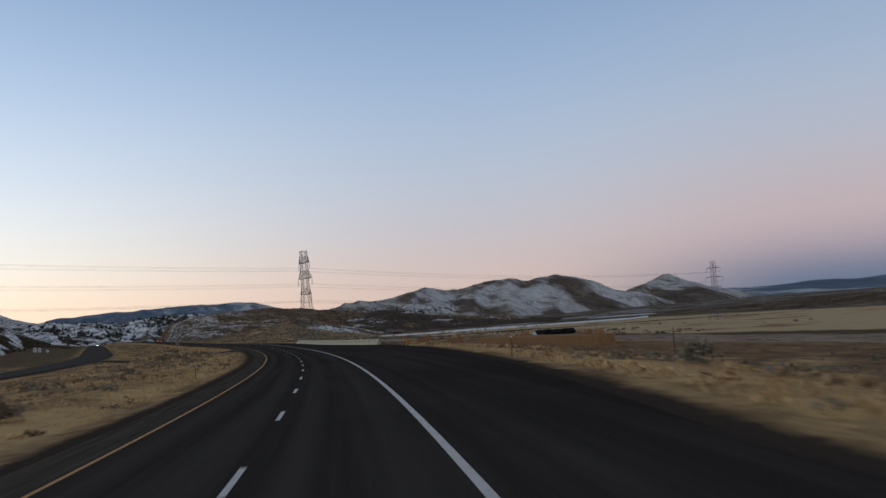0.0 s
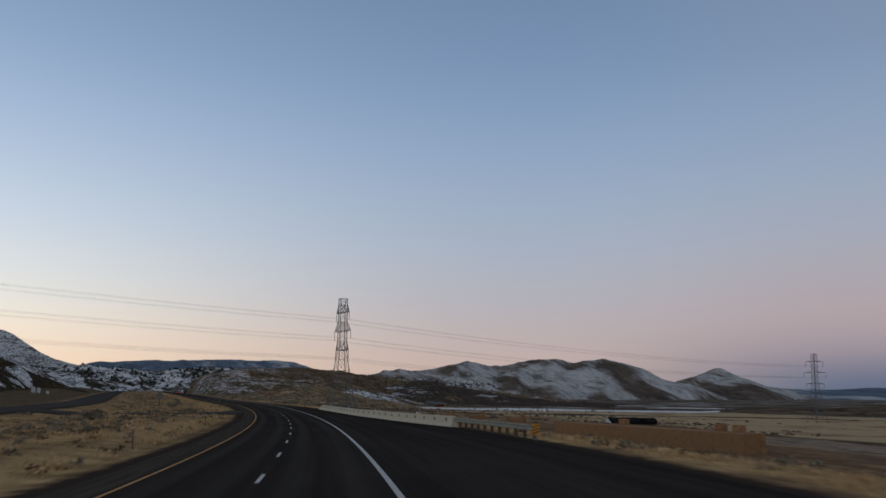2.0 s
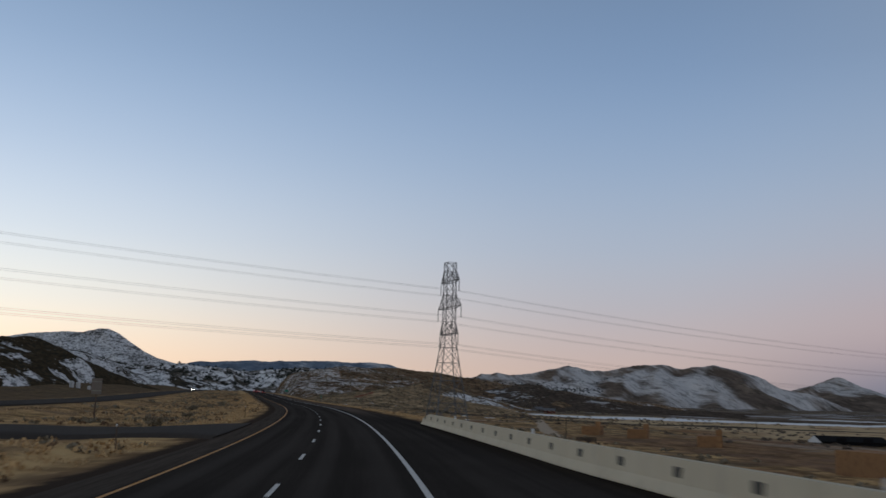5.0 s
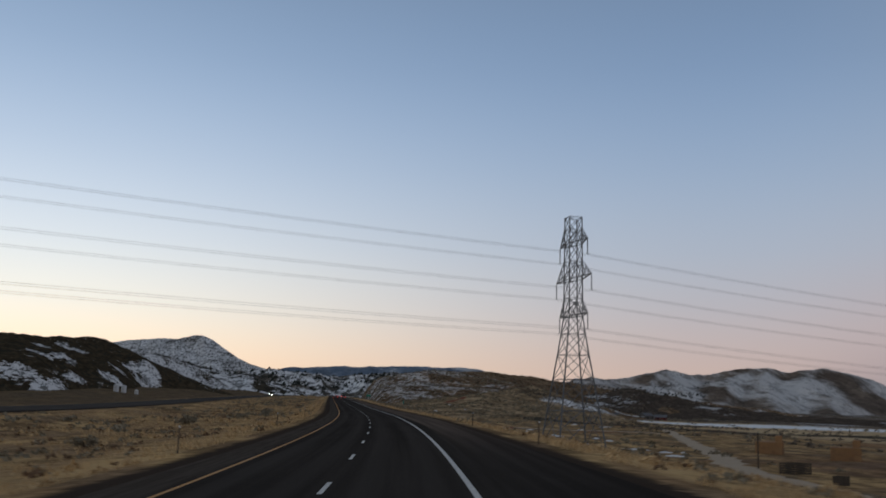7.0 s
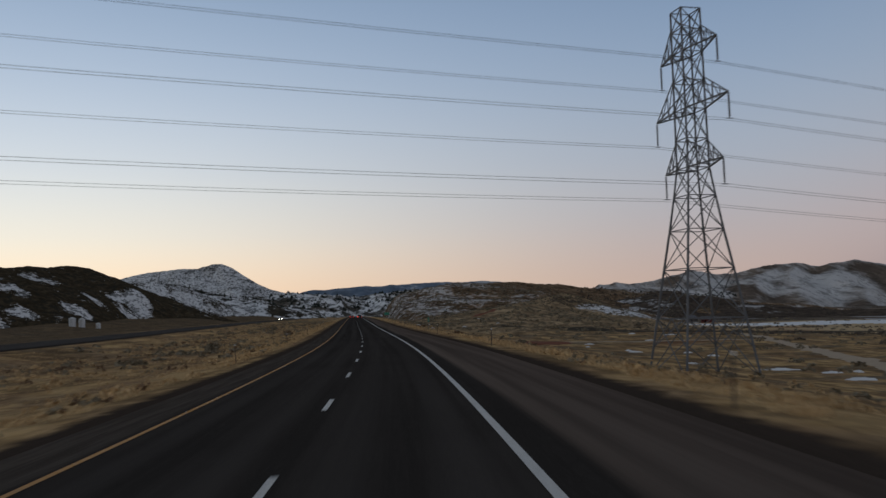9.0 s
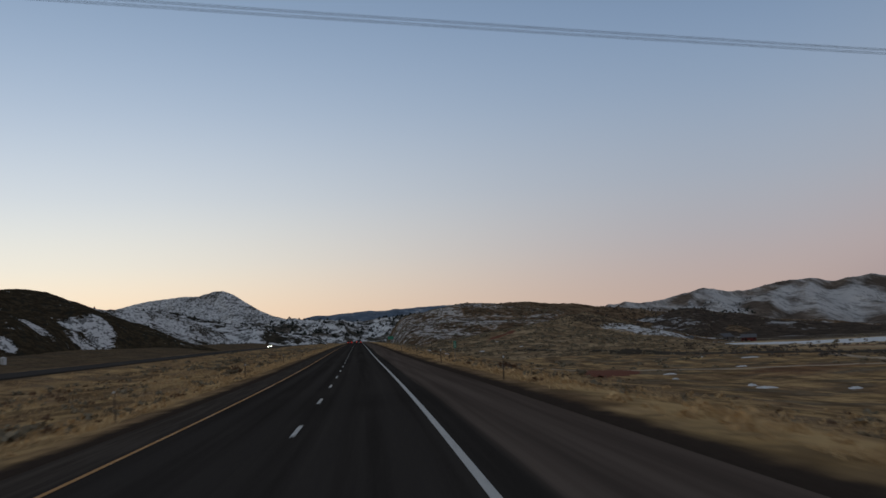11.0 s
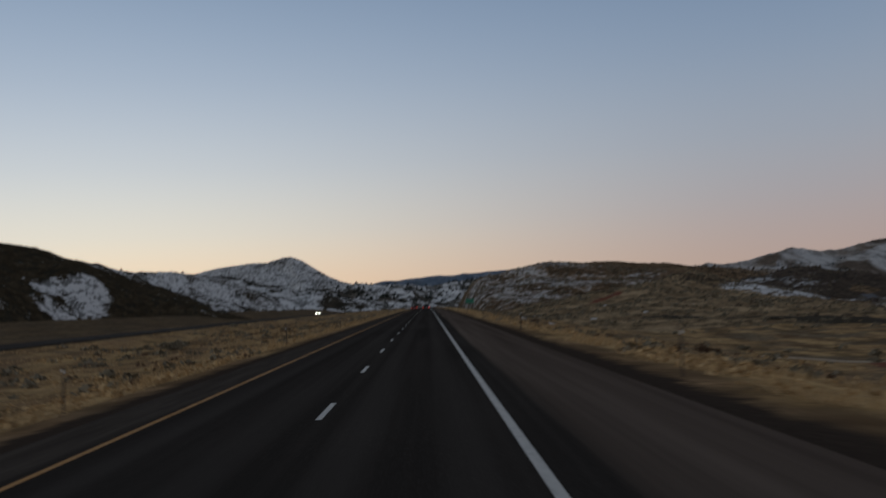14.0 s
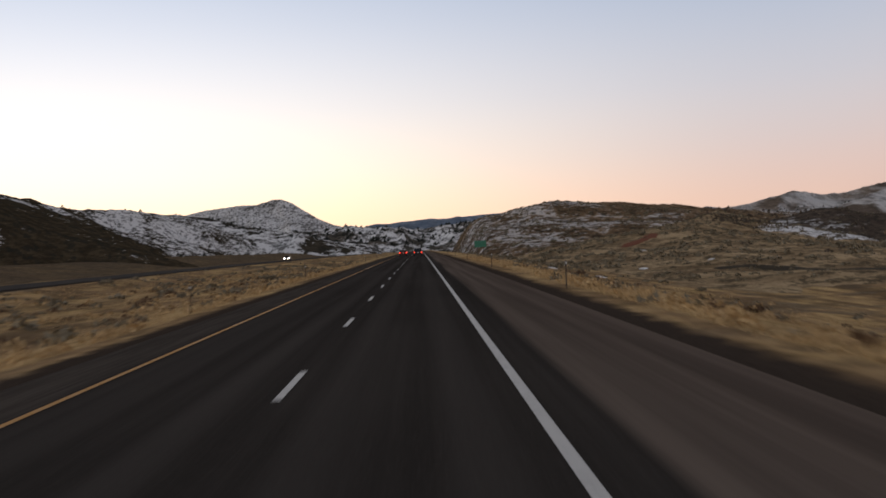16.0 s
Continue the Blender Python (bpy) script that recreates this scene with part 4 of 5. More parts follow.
def build_signs():
    q = roadside(436, 12.6)
    root = holder("mile_marker", pose(q.x, q.y, q.z, 0, 0, heading(436)))
    tagged(root, "narrow green mile marker sign on a steel post", "road sign")
    bm = bmesh.new()
    box(bm, 0, 0.03, 1.0, 0.06, 0.04, 2.6, 0.004)
    part("post", bm, M["steel"], root)
    bm = bmesh.new()
    box(bm, 0, 0, 1.80, 0.32, 0.012, 0.80, 0.003)
    panel = part("panel", bm, M["sign_green"], root)
    for k, h in enumerate((2.06, 1.86, 1.60)):
        bm = bmesh.new()
        box(bm, 0, -0.009, h, 0.13, 0.006, 0.04 if k == 0 else 0.09, 0.0)
        part("legend_bar", bm, M["sign_white"], panel)
    q = roadside(236, -20.0)
    root = holder("road_sign", pose(q.x, q.y, q.z, 0, 0, heading(236)))
    tagged(root, "weathered brownish back of a road sign in the median", "road sign")
    bm = bmesh.new()
    box(bm, 0, 0, 1.7, 0.10, 0.10, 4.2, 0.006)
    part("post", bm, M["post_brown"], root)
    bm = bmesh.new()
    box(bm, 0, -0.065, 3.15, 0.9, 0.02, 1.4, 0.006)
    panel = part("panel", bm, M["sign_back"], root)
    for h in (2.75, 3.55):
        bm = bmesh.new()
        box(bm, 0, -0.09, h, 0.84, 0.03, 0.06, 0.004)
        part("stiffener", bm, M["steel"], panel)
    q = roadside(640, 12.5)
    root = holder("road_sign", pose(q.x, q.y, q.z, 0, 0, heading(640)))
    tagged(root, "small dark green road sign beside the far shoulder", "road sign")
    for x in (-0.5, 0.5):
        bm = bmesh.new()
        box(bm, x, 0, 1.3, 0.09, 0.09, 3.2, 0.006)
        part("post", bm, M["post_brown"], root)
    bm = bmesh.new()
    box(bm, 0, -0.06, 2.4, 2.0, 0.02, 1.1, 0.006)
    part("panel", bm, M["sign_green"], root)


build_signs()


# ---- transmission line ----
TOWER = Vector((36.7, -133.2, 0))
LINE = Vector((0.991, 0.134, 0))
ARMS = ((36.7, 5.2, 1.5), (30.1, 6.9, 1.8), (23.4, 5.2, 1.5))   # height, half length, depth at the body


def tower_width(h):
    return float(np.interp(h, [0, 12.6, 16.4, 20.8, 23.5, 41.7], [8.8, 5.4, 4.3, 3.2, 2.6, 2.4])) / 2


def build_tower(x, y, scale, label, hang=2.0):
    base = on_slope(x, y) - 0.3
    root = holder("transmission_tower", Matrix.Translation((x, y, base)) @ pose(0, 0, 0, 0, 0, math.degrees(math.atan2(LINE.y, LINE.x))) @ Matrix.Scale(scale, 4))
    tagged(root, label, "transmission tower", "power line towers")
    levels = [0, 6.5, 12.0, 16.4, 20.2, 23.4, 26.7, 30.1, 33.4, 36.7, 39.3, 41.7]
    corner = lambda h, i: Vector(((-1, 1, 1, -1)[i] * tower_width(h), (-1, -1, 1, 1)[i] * tower_width(h), h))

    def brace(a, b, w, name="brace"):
        bm = bmesh.new()
        beam(bm, a, b, w)
        part(name, bm, M["tower_steel"], root)

    for i in range(4):
        bm = bmesh.new()
        rings = []
        for h in levels:
            c, t = corner(h, i), (0.10 if h < 20 else 0.08)
            rings.append([bm.verts.new(c + Vector((u * t, v * t, 0))) for u, v in ((-1, -1), (1, -1), (1, 1), (-1, 1))])
        for a, b in zip(rings[:-1], rings[1:]):
            for k in range(4):
                bm.faces.new((a[k], a[(k + 1) % 4], b[(k + 1) % 4], b[k]))
        bm.faces.new(rings[0][::-1]), bm.faces.new(rings[-1])
        part("leg", bm, M["tower_steel"], root)
        j = (i + 1) % 4
        for a, b in zip(levels[:-1], levels[1:]):
            brace(corner(a, i), corner(b, j), 0.085)
            brace(corner(a, j), corner(b, i), 0.085)
            brace(corner(b, i), corner(b, j), 0.10)
        m0 = (corner(6.5, i) + corner(6.5, j)) / 2
        brace(m0, corner(0, i) * 0.5 + corner(6.5, i) * 0.5, 0.09)
        brace(m0, corner(0, j) * 0.5 + corner(6.5, j) * 0.5, 0.09)
    for h, reach, deep in ARMS:
        for sgn in (-1, 1):
            w = tower_width(h)
            bm = bmesh.new()
            tip = Vector((0, sgn * (w + reach), h + 0.2))
            for sx in (-1, 1):
                lo, hi = Vector((sx * w, sgn * w, h)), Vector((sx * w, sgn * w, h + deep * hang))
                beam(bm, lo, tip, 0.15)
                beam(bm, hi, tip, 0.10)
                for f in (0.33, 0.66):
                    beam(bm, lo.lerp(tip, f), hi.lerp(tip, f), 0.08)
                    beam(bm, lo.lerp(tip, f), hi.lerp(tip, max(0, f - 0.33)), 0.08)
            for f in (0.33, 0.66):
                beam(bm, Vector((-w, sgn * w, h)).lerp(tip, f), Vector((w, sgn * w, h)).lerp(tip, f), 0.08)
            arm = part("crossarm", bm, M["tower_steel"], root)
            bm = bmesh.new()
            for k in range(10):
                z = tip.z - 0.2 - k * 0.26
                tube(bm, (0, tip.y, z), (0, tip.y, z - 0.12), 0.16, 0.10, 8)
                tube(bm, (0, tip.y, z - 0.12), (0, tip.y, z - 0.26), 0.06, 0.06, 6)
            beam(bm, (-0.35, tip.y, tip.z - 2.9), (0.35, tip.y, tip.z - 2.9), 0.10)
            part("insulator", bm, M["insulator"], arm, "hanging grey insulator string")
    return root


TOWERS = [
    build_tower(TOWER.x, TOWER.y, 0.972, "tall grey lattice transmission tower standing in dry grass"),
    build_tower(282.0, -77.0, 0.80, "distant grey lattice transmission tower in the valley", 0.5),
    build_tower(-258.0, -188.0, 1.42, "grey lattice transmission tower beyond the highway"),
]


def build_wires():
    for a, b, sag in ((TOWERS[0], TOWERS[1], 3.0), (TOWERS[2], TOWERS[0], 2.8)):
        for h, reach, deep in ARMS:
            for sgn in (-1, 1):
                w = tower_width(h)
                for dx in (-0.22, 0.22):
                    pts = [o.matrix_world @ Vector((dx * 0.3, sgn * (w + reach) + dx, h - 2.8 + dx * 0.8)) for o in (a, b)]
                    curve = bpy.data.curves.new("conductor", "CURVE")
                    curve.dimensions, curve.bevel_depth, curve.bevel_resolution = "3D", 0.020, 1
                    sp = curve.splines.new("POLY")
                    sp.points.add(24)
                    for k in range(25):
                        f = k / 24
                        p = pts[0].lerp(pts[1], f) - Vector((0, 0, sag * 4 * f * (1 - f)))
                        sp.points[k].co = (*p, 1)
                    curve.materials.append(M["wire"])
                    ob = new("conductor", curve)
                    tagged(ob, "thin grey aluminium power line wire between towers", "power line wire", "conductors")


build_wires()

# ---- hay, sheds and farm buildings in the valley ----
def build_hay(x, y, angle, columns, rows, label):
    z = rest(x, y) - 0.1
    root = holder("hay_stack", pose(x, y, z, 0, 0, angle))
    tagged(root, label, "hay stack", "hay stacks")
    bm = bmesh.new()
    L, Hh, D = 2.4, 1.22, 1.25
    box(bm, columns * L / 2, 2.2, rows * Hh / 2, columns * L - 0.3, 4.2, rows * Hh - 0.15)
    part("core", bm, M["bale"], root)
    bm = bmesh.new()
    box(bm, 0, 0, 0, L - 0.06, D, Hh - 0.04, 0.09)
    me = bpy.data.meshes.new("bale")
    bm.to_mesh(me)
    bm.free()
    me.materials.append(M["bale"])
    rnd = random.Random(columns * 7 + rows)
    for r in range(rows + 1):
        for c in range(columns):
            if r == rows and rnd.random() < 0.82:
                continue
            ob = new("bale", me)
            ob.parent = root
            ob.matrix_local = pose((c + 0.5) * L + rnd.uniform(-0.04, 0.04), rnd.uniform(-0.12, 0.10), (r + 0.5) * Hh, 0, rnd.uniform(-1.0, 1.0), rnd.uniform(-1.5, 1.5))


build_hay(73.0, -306.0, 94.0, 27, 3, "long stack of golden brown hay bales on bare ground")
build_hay(84.5, -176.0, 60.0, 4, 2, "square stack of golden brown hay bales")
build_hay(85.0, -140.0, 60.0, 2, 2, "small stack of golden brown hay bales")
build_hay(80.5, -121.0, 60.0, 3, 2, "short stack of golden brown hay bales")


def build_house(name, x, y, angle, w, d, eave, ridge, wall, roof, label, category, doors=1, windows=2):
    z = rest(x, y) - 0.1
    root = holder(name, pose(x, y, z, 0, 0, angle))
    tagged(root, label, category)
    bm = bmesh.new()
    prof = [(-d / 2, 0), (d / 2, 0), (d / 2, eave), (0, ridge), (-d / 2, eave)]
    rings = [[bm.verts.new((sx * w / 2, yy, zz)) for yy, zz in prof] for sx in (-1, 1)]
    for i in range(5):
        bm.faces.new((rings[0][i], rings[1][i], rings[1][(i + 1) % 5], rings[0][(i + 1) % 5]))
    bm.faces.new(rings[0][::-1]), bm.faces.new(rings[1])
    bmesh.ops.recalc_face_normals(bm, faces=bm.faces)
    part("wall", bm, M[wall], root)
    for sgn in (-1, 1):
        bm = bmesh.new()
        slope = math.hypot(d / 2, ridge - eave) + 0.4
        ang = math.degrees(math.atan2(ridge - eave, d / 2))
        box(bm, 0, slope / 2, 0, w + 0.8, slope, 0.12, 0.0)
        bmesh.ops.transform(bm, verts=bm.verts, matrix=Matrix.Translation((0, 0, ridge + 0.07)) @ Matrix.Rotation(0 if sgn > 0 else math.pi, 4, "Z") @ Matrix.Rotation(-radians(ang), 4, "X"))
        part("roof", bm, M[roof], root)
    for k in range(doors):
        bm = bmesh.new()
        box(bm, -w * 0.2 + k * w * 0.4, -d / 2 - 0.02, 1.02, 1.0 if w < 14 else 2.6, 0.08, 2.04, 0.01)
        part("door", bm, M["dark_roof"], root)
    for k in range(windows):
        bm = bmesh.new()
        box(bm, -w * 0.38 + k * w * 0.76 / max(1, windows - 1), -d / 2 - 0.02, 1.6, 0.9, 0.07, 0.9, 0.01)
        part("window", bm, M["glass"], root)
    return root


shed = build_house("shed", 154, -123, -18, 17.5, 10, 0.9, 2.2, "dark_roof", "dark_roof", "low dark shed with a white gable end in the valley", "shed", 2, 0)
bm = bmesh.new()
rings = [[bm.verts.new((x, y, z)) for y, z in ((-5.3, 0), (5.3, 0), (5.3, 0.85), (0, 2.2), (-5.3, 0.85))] for x in (-9.25, -8.9)]
for i in range(5):
    bm.faces.new((rings[0][i], rings[1][i], rings[1][(i + 1) % 5], rings[0][(i + 1) % 5]))
bm.faces.new(rings[0][::-1]), bm.faces.new(rings[1])
bmesh.ops.recalc_face_normals(bm, faces=bm.faces)
part("gable", bm, M["white_wall"], shed, "white painted gable end")
build_house("barn", 235, 358, -25, 8.5, 6.5, 2.6, 4.4, "red_wall", "grey_roof", "small red farm barn below the mountains", "barn", 1, 2)
build_house("house", 214, 408, -20, 10, 7, 2.6, 4.6, "white_wall", "grey_roof", "small white farmhouse with a grey roof", "house", 1, 3)
build_house("house", 194, 372, 10, 8, 6, 2.4, 4.0, "white_wall", "grey_roof", "distant white cottage beside snowy ground", "house", 1, 2)
build_house("house", 246, 420, 30, 10, 7, 2.7, 4.8, "sign_back", "grey_roof", "distant grey cottage beside snowy ground", "house", 1, 2)


def build_tank(x, y, r, h, label):
    z = on_slope(x, y) - 0.2
    root = holder("storage_tank", Matrix.Translation((x, y, z)))
    tagged(root, label, "storage tank", "tanks below the hill")
    bm = bmesh.new()
    tube(bm, (0, 0, 0), (0, 0, h), r, r, 20)
    part("shell", bm, M["white_wall"], root)
    bm = bmesh.new()
    tube(bm, (0, 0, h), (0, 0, h + r * 0.35), r * 1.02, 0.15, 20)
    part("lid", bm, M["white_wall"], root)
    bm = bmesh.new()
    for sx in (-0.2, 0.2):
        beam(bm, (sx, -r - 0.1, 0), (sx, -r - 0.1, h), 0.05)
    for k in range(int(h / 0.4)):
        beam(bm, (-0.2, -r - 0.1, 0.3 + k * 0.4), (0.2, -r - 0.1, 0.3 + k * 0.4), 0.03)
    part("ladder", bm, M["steel"], root)


for tx, ty, tr, th in ((-73.0, 13.0, 0.85, 2.3), (-70.9, 14.0, 0.8, 2.3), (-67.2, 15.5, 0.6, 1.5)):
    build_tank(tx, ty, tr, th, "small white cylindrical storage tank below the hill")


def build_poles():
    q = Vector((61.4, -347.0, 0))
    q.z = rest(q.x, q.y)
    root = holder("utility_pole", Matrix.Translation(q))
    tagged(root, "thin weathered wooden pole standing in the valley fields", "utility pole", "wooden poles in the valley")
    bm = bmesh.new()
    tube(bm, (0, 0, -0.5), (0, 0, 5.2), 0.13, 0.085, 10)
    part("shaft", bm, M["pole_wood"], root)
    bm = bmesh.new()
    tube(bm, (0, 0, 5.2), (0, 0, 5.32), 0.10, 0.03, 10)
    part("cap", bm, M["steel"], root, "small metal cap")
    for x, y, lean in ((56.8, -161.0, 1.5), (181.0, -33.0, -1.0), (208.0, 68.0, 2.0)):
        copy_thing(root, pose(x, y, rest(x, y), lean, 0, 0))


build_poles()


def build_pen(x, y, turn, w, d, h, label):
    """A small stock pen of posts and rough planks."""
    root = holder("stock_pen", pose(x, y, rest(x, y), 0, 0, turn))
    tagged(root, label, "stock pen", "pens beside the hay")
    for px, py in ((-w / 2, -d / 2), (w / 2, -d / 2), (w / 2, d / 2), (-w / 2, d / 2), (0, -d / 2), (0, d / 2)):
        bm = bmesh.new()
        box(bm, px, py, h / 2 - 0.15, 0.14, 0.14, h + 0.4, 0.01)
        part("post", bm, M["pole_wood"], root)
    for k in range(5):
        z = 0.18 + k * (h - 0.25) / 4
        for sgn in (-1, 1):
            bm = bmesh.new()
            box(bm, 0, sgn * (d / 2 + 0.09), z, w + 0.16, 0.04, 0.19, 0.005)
            part("plank", bm, M["pole_wood"], root)
            bm = bmesh.new()
            box(bm, sgn * (w / 2 + 0.09), 0, z, 0.04, d + 0.10, 0.19, 0.005)
            part("plank", bm, M["pole_wood"], root)


build_pen(58.5, -168.5, 20, 3.2, 2.4, 1.5, "dark weathered plank stock pen beside the hay")
build_pen(54.6, -186.5, 35, 1.3, 1.2, 1.1, "small dark plank crate in the dry grass")


def build_tar_seals():
    """Tar poured over wandering cracks in the near lane."""
    for (x0, y0), (x1, y1), seed in (((-30.6, -440.0), (-26.4, -419.5), 1), ((-31.0, -437.0), (-27.3, -420.5), 2)):
        (s0, l0), (s1, l1) = to_road(x0, y0), to_road(x1, y1)
        f = np.linspace(0, 1, 60)
        lat = l0 + (l1 - l0) * f + 0.07 * vnoise(f * 11, f * 0 + seed, seed) + 0.03 * vnoise(f * 37, f * 0 + seed, seed + 5)
        half = 0.035 + 0.02 * np.abs(vnoise(f * 19, f * 0, seed + 9))
        q = np.stack([lat - half, lat + half], 1)
        wx, wy, wz = road_xyz((s0 + (s1 - s0) * f)[:, None] + 0 * q, q)
        ob = new("tar_seal", grid_mesh("tar_seal", wx, wy, wz + 0.005, M["tar"]))
        ob.parent = bpy.data.objects["road"]
        tagged(ob, "dark tar sealing a wandering crack")


build_tar_seals()


# ---- flat things on the ground ----
def draped(name, rows, material, label, category, kind="", lift=0.03, across=6):
    """A strip laid over the ground along rows of (x, y, half width)."""
    pts = []
    for (x0, y0, w0), (x1, y1, w1) in zip(rows[:-1], rows[1:]):
        n = max(2, int(math.hypot(x1 - x0, y1 - y0) / 3))
        pts += [(x0 + (x1 - x0) * i / n, y0 + (y1 - y0) * i / n, w0 + (w1 - w0) * i / n) for i in range(n)]
    pts.append(rows[-1])
    places, lifts, faces = [], [], []
    for i, (x, y, w) in enumerate(pts):
        a, b = pts[max(0, i - 1)], pts[min(len(pts) - 1, i + 1)]
        d = Vector((b[0] - a[0], b[1] - a[1], 0)).normalized()
        n = Vector((d.y, -d.x, 0))
        w = w * (1 + 0.18 * math.sin(i * 0.9 + x) + 0.14 * math.sin(i * 2.3))
        for k in range(across + 1):
            f = 2 * k / across - 1
            p = Vector((x, y, 0)) + n * (w * f)
            places.append((p.x, p.y))
            lifts.append(0.02 + lift * (1 - f * f) + (-0.06 if abs(f) == 1 else 0))
        if i:
            o = i * (across + 1)
            for k in range(across):
                faces.append((o + k, o + k + 1, o + k - across, o + k - across - 1))
    q = np.array(places)
    z = slope_z(q[:, 0], q[:, 1]) + np.array(lifts)
    verts = np.column_stack([q, z]).tolist()
    ob = new(name, mesh_from(name, verts, faces, material, True))
    return tagged(ob, label, category, kind=kind)


draped("dirt_track", [(42, -236, 2.2), (45, -212, 2.5), (50, -180, 2.7), (56.5, -152, 2.8), (66, -127, 2.7), (77.5, -89, 2.4), (91, -46, 2.2), (108, 8, 2.0), (128, 66, 2.0)], M["dirt"],
       "pale dirt farm track curving through dry grass", "dirt track", "structure", 0.06)
draped("snow_field", [(207, 330, 6), (222, 308, 20), (242, 276, 34), (266, 232, 37), (300, 202, 30), (345, 174, 20), (388, 150, 8)], M["snow"],
       "long flat snow-covered field along the valley", "snow field", "structure", 0.35, 10)
draped("snow_field", [(245, 612, 4), (237, 572, 9), (229, 524, 14), (222, 484, 17), (228, 450, 16), (244, 428, 13), (262, 420, 5)], M["broken_snow"],
       "snow lying on the slope at the foot of the dark hill", "snow field", "structure", 0.5, 10)
draped("snow_field", [(170, 345, 3), (184, 364, 8), (204, 380, 10), (226, 380, 8), (246, 374, 4)], M["broken_snow"],
       "broken snow lying on the flat below the hill", "snow field", "structure", 0.3, 8)
draped("snow_field", [(440, 340, 4), (465, 325, 11), (492, 302, 10), (515, 275, 3)], M["snow"],
       "thin snow at the foot of the mountains", "snow field", "structure", 0.4, 8)
draped("sage_strip", [(60, 158, 4), (100, 98, 11), (150, 78, 14), (205, 82, 14), (260, 62, 13), (310, 20, 10), (340, -40, 5)], M["dark_sage"],
       "dark strip of low sage along the valley floor", "scrub strip", "structure", 0.25, 8)
draped("bare_earth", [(33, -386, 4), (42, -372, 7), (50, -354, 7), (57, -338, 3)], M["red_soil"], "bare reddish earth beside the hay stack", "bare earth", "structure", 0.05)
draped("bare_earth", [(64, 258, 2), (69, 265, 4), (74, 273, 4.5), (78, 281, 2)], M["red_soil"], "bare reddish earth on the grassy knoll", "bare earth", "structure", 0.30)
draped("bare_earth", [(51.5, 10, 5.0), (49.5, 4, 5.8), (46, -6, 5.0), (43, -15, 3.6), (40.5, -23, 2.0), (39.5, -27, 0.6)], M["red_soil"], "bare reddish earth in the valley grass", "bare earth", "structure", 0.30)
draped("dirt_track", [(38, 19, 0.5), (45, 14, 0.8), (52, 12.5, 0.9), (60, 9, 0.9), (70, 2, 0.8), (82, -8, 0.7), (96, -16, 0.5)], M["dirt"], "narrow pale dirt track above the bare red earth", "dirt track", "structure", 0.14)


def build_crossover():
    lat = np.linspace(LEFT - 0.2, -38.3, 18)[None, :]
    s = np.array([206.0, 206.4, 210, 214, 218, 221.6, 222.0])[:, None]
    flare = 5.0 * np.exp(-(np.abs(lat - LEFT)) / 3.0)
    ss = s + np.where(s < 214, -flare, flare)
    ll = lat + 0 * ss
    x, y, z = road_xyz(ss, ll)
    h = ground_z(ss, ll, x, y, z) + 0.22 - np.where((s < 206.2) | (s > 221.8), 0.4, 0)
    h[:, :3] = np.minimum(h[:, :3], z[:, :3] - 0.01)
    ob = new("median_crossover", grid_mesh("median_crossover", x, y, h, M["gravel"]))
    tagged(ob, "dark gravel crossover through the grassy median", "crossover", kind="structure")


build_crossover()


def snow_patch(x, y, rx, ry, turn, seed):
    rnd = random.Random(seed)
    z0 = on_slope(x, y)
    bm = bmesh.new()
    n, rings = 18, 4
    wob = [1 + rnd.uniform(-0.55, 0.45) for _ in range(n)]
    grid, spots = [], []
    ca, sa = math.cos(radians(turn)), math.sin(radians(turn))
    for r in range(rings + 1):
        f = r / rings
        row = []
        for k in range(n):
            a = 2 * math.pi * k / n
            u, v = rx * f * wob[k] * math.cos(a), ry * f * wob[k] * math.sin(a)
            px, py = x + u * ca - v * sa, y + u * sa + v * ca
            spots.append((px, py))
            row.append(bm.verts.new((px - x, py - y, 0.24 * (1 - f ** 2) + rnd.uniform(-0.07, 0.07) * (f < 1) - 0.08 * (f == 1))))
        grid.append(row)
    q = np.array(spots)
    under = slope_z(q[:, 0], q[:, 1]) - z0
    for vert, add in zip([v for row in grid for v in row], under):
        vert.co.z += add
    for r in range(rings):
        for k in range(n):
            j = (k + 1) % n
            if r == 0:
                continue
            bm.faces.new((grid[r][k], grid[r + 1][k], grid[r + 1][j], grid[r][j]))
    bm.faces.new(grid[1])
    for v in grid[0]:
        bm.verts.remove(v)
    for f in bm.faces:
        f.smooth = True
    ob = part("snow_patch", bm, M["snow"])
    ob.matrix_world = Matrix.Translation((x, y, z0))
    tagged(ob, "leftover patch of old snow in dry grass", "snow patch", "snow patches")


for i, (x, y, rx, ry, a) in enumerate([(64, 178, 1.2, 0.9, 0), (52, -26, 0.9, 0.6, 0), (61, -76, 1.6, 2.2, 0), (54.3, -114.5, 4.6, 3.2, 10), (57.5, -122, 1.8, 2.0, 60), (56, -131.5, 3.0, 2.4, 10), (61.5, -121, 0.9, 1.4, 0), (54, -54, 2.6, 2.0, 0), (62, -62, 1.6, 1.6, 0),
                                       (48, -101, 1.2, 1.6, 40), (56, -12, 2.4, 1.4, 0), (54, -50, 1.6, 1.2, 70), (99, 52, 4.5, 2.2, 20), (90, 62, 2.2, 1.4, 0), (42, -205, 1.2, 1.6, 0), (77, 6, 1.6, 1.0, 0),
                                       (30, 128, 2.2, 1.6, 0), (26, 150, 1.6, 1.4, 0), (48, 172, 2.0, 1.4, 0), (62, 232, 3.0, 1.8, 0), (36, 205, 2.2, 1.4, 0)]):
    snow_patch(x, y, rx * 0.6, ry * 0.6, a, i)


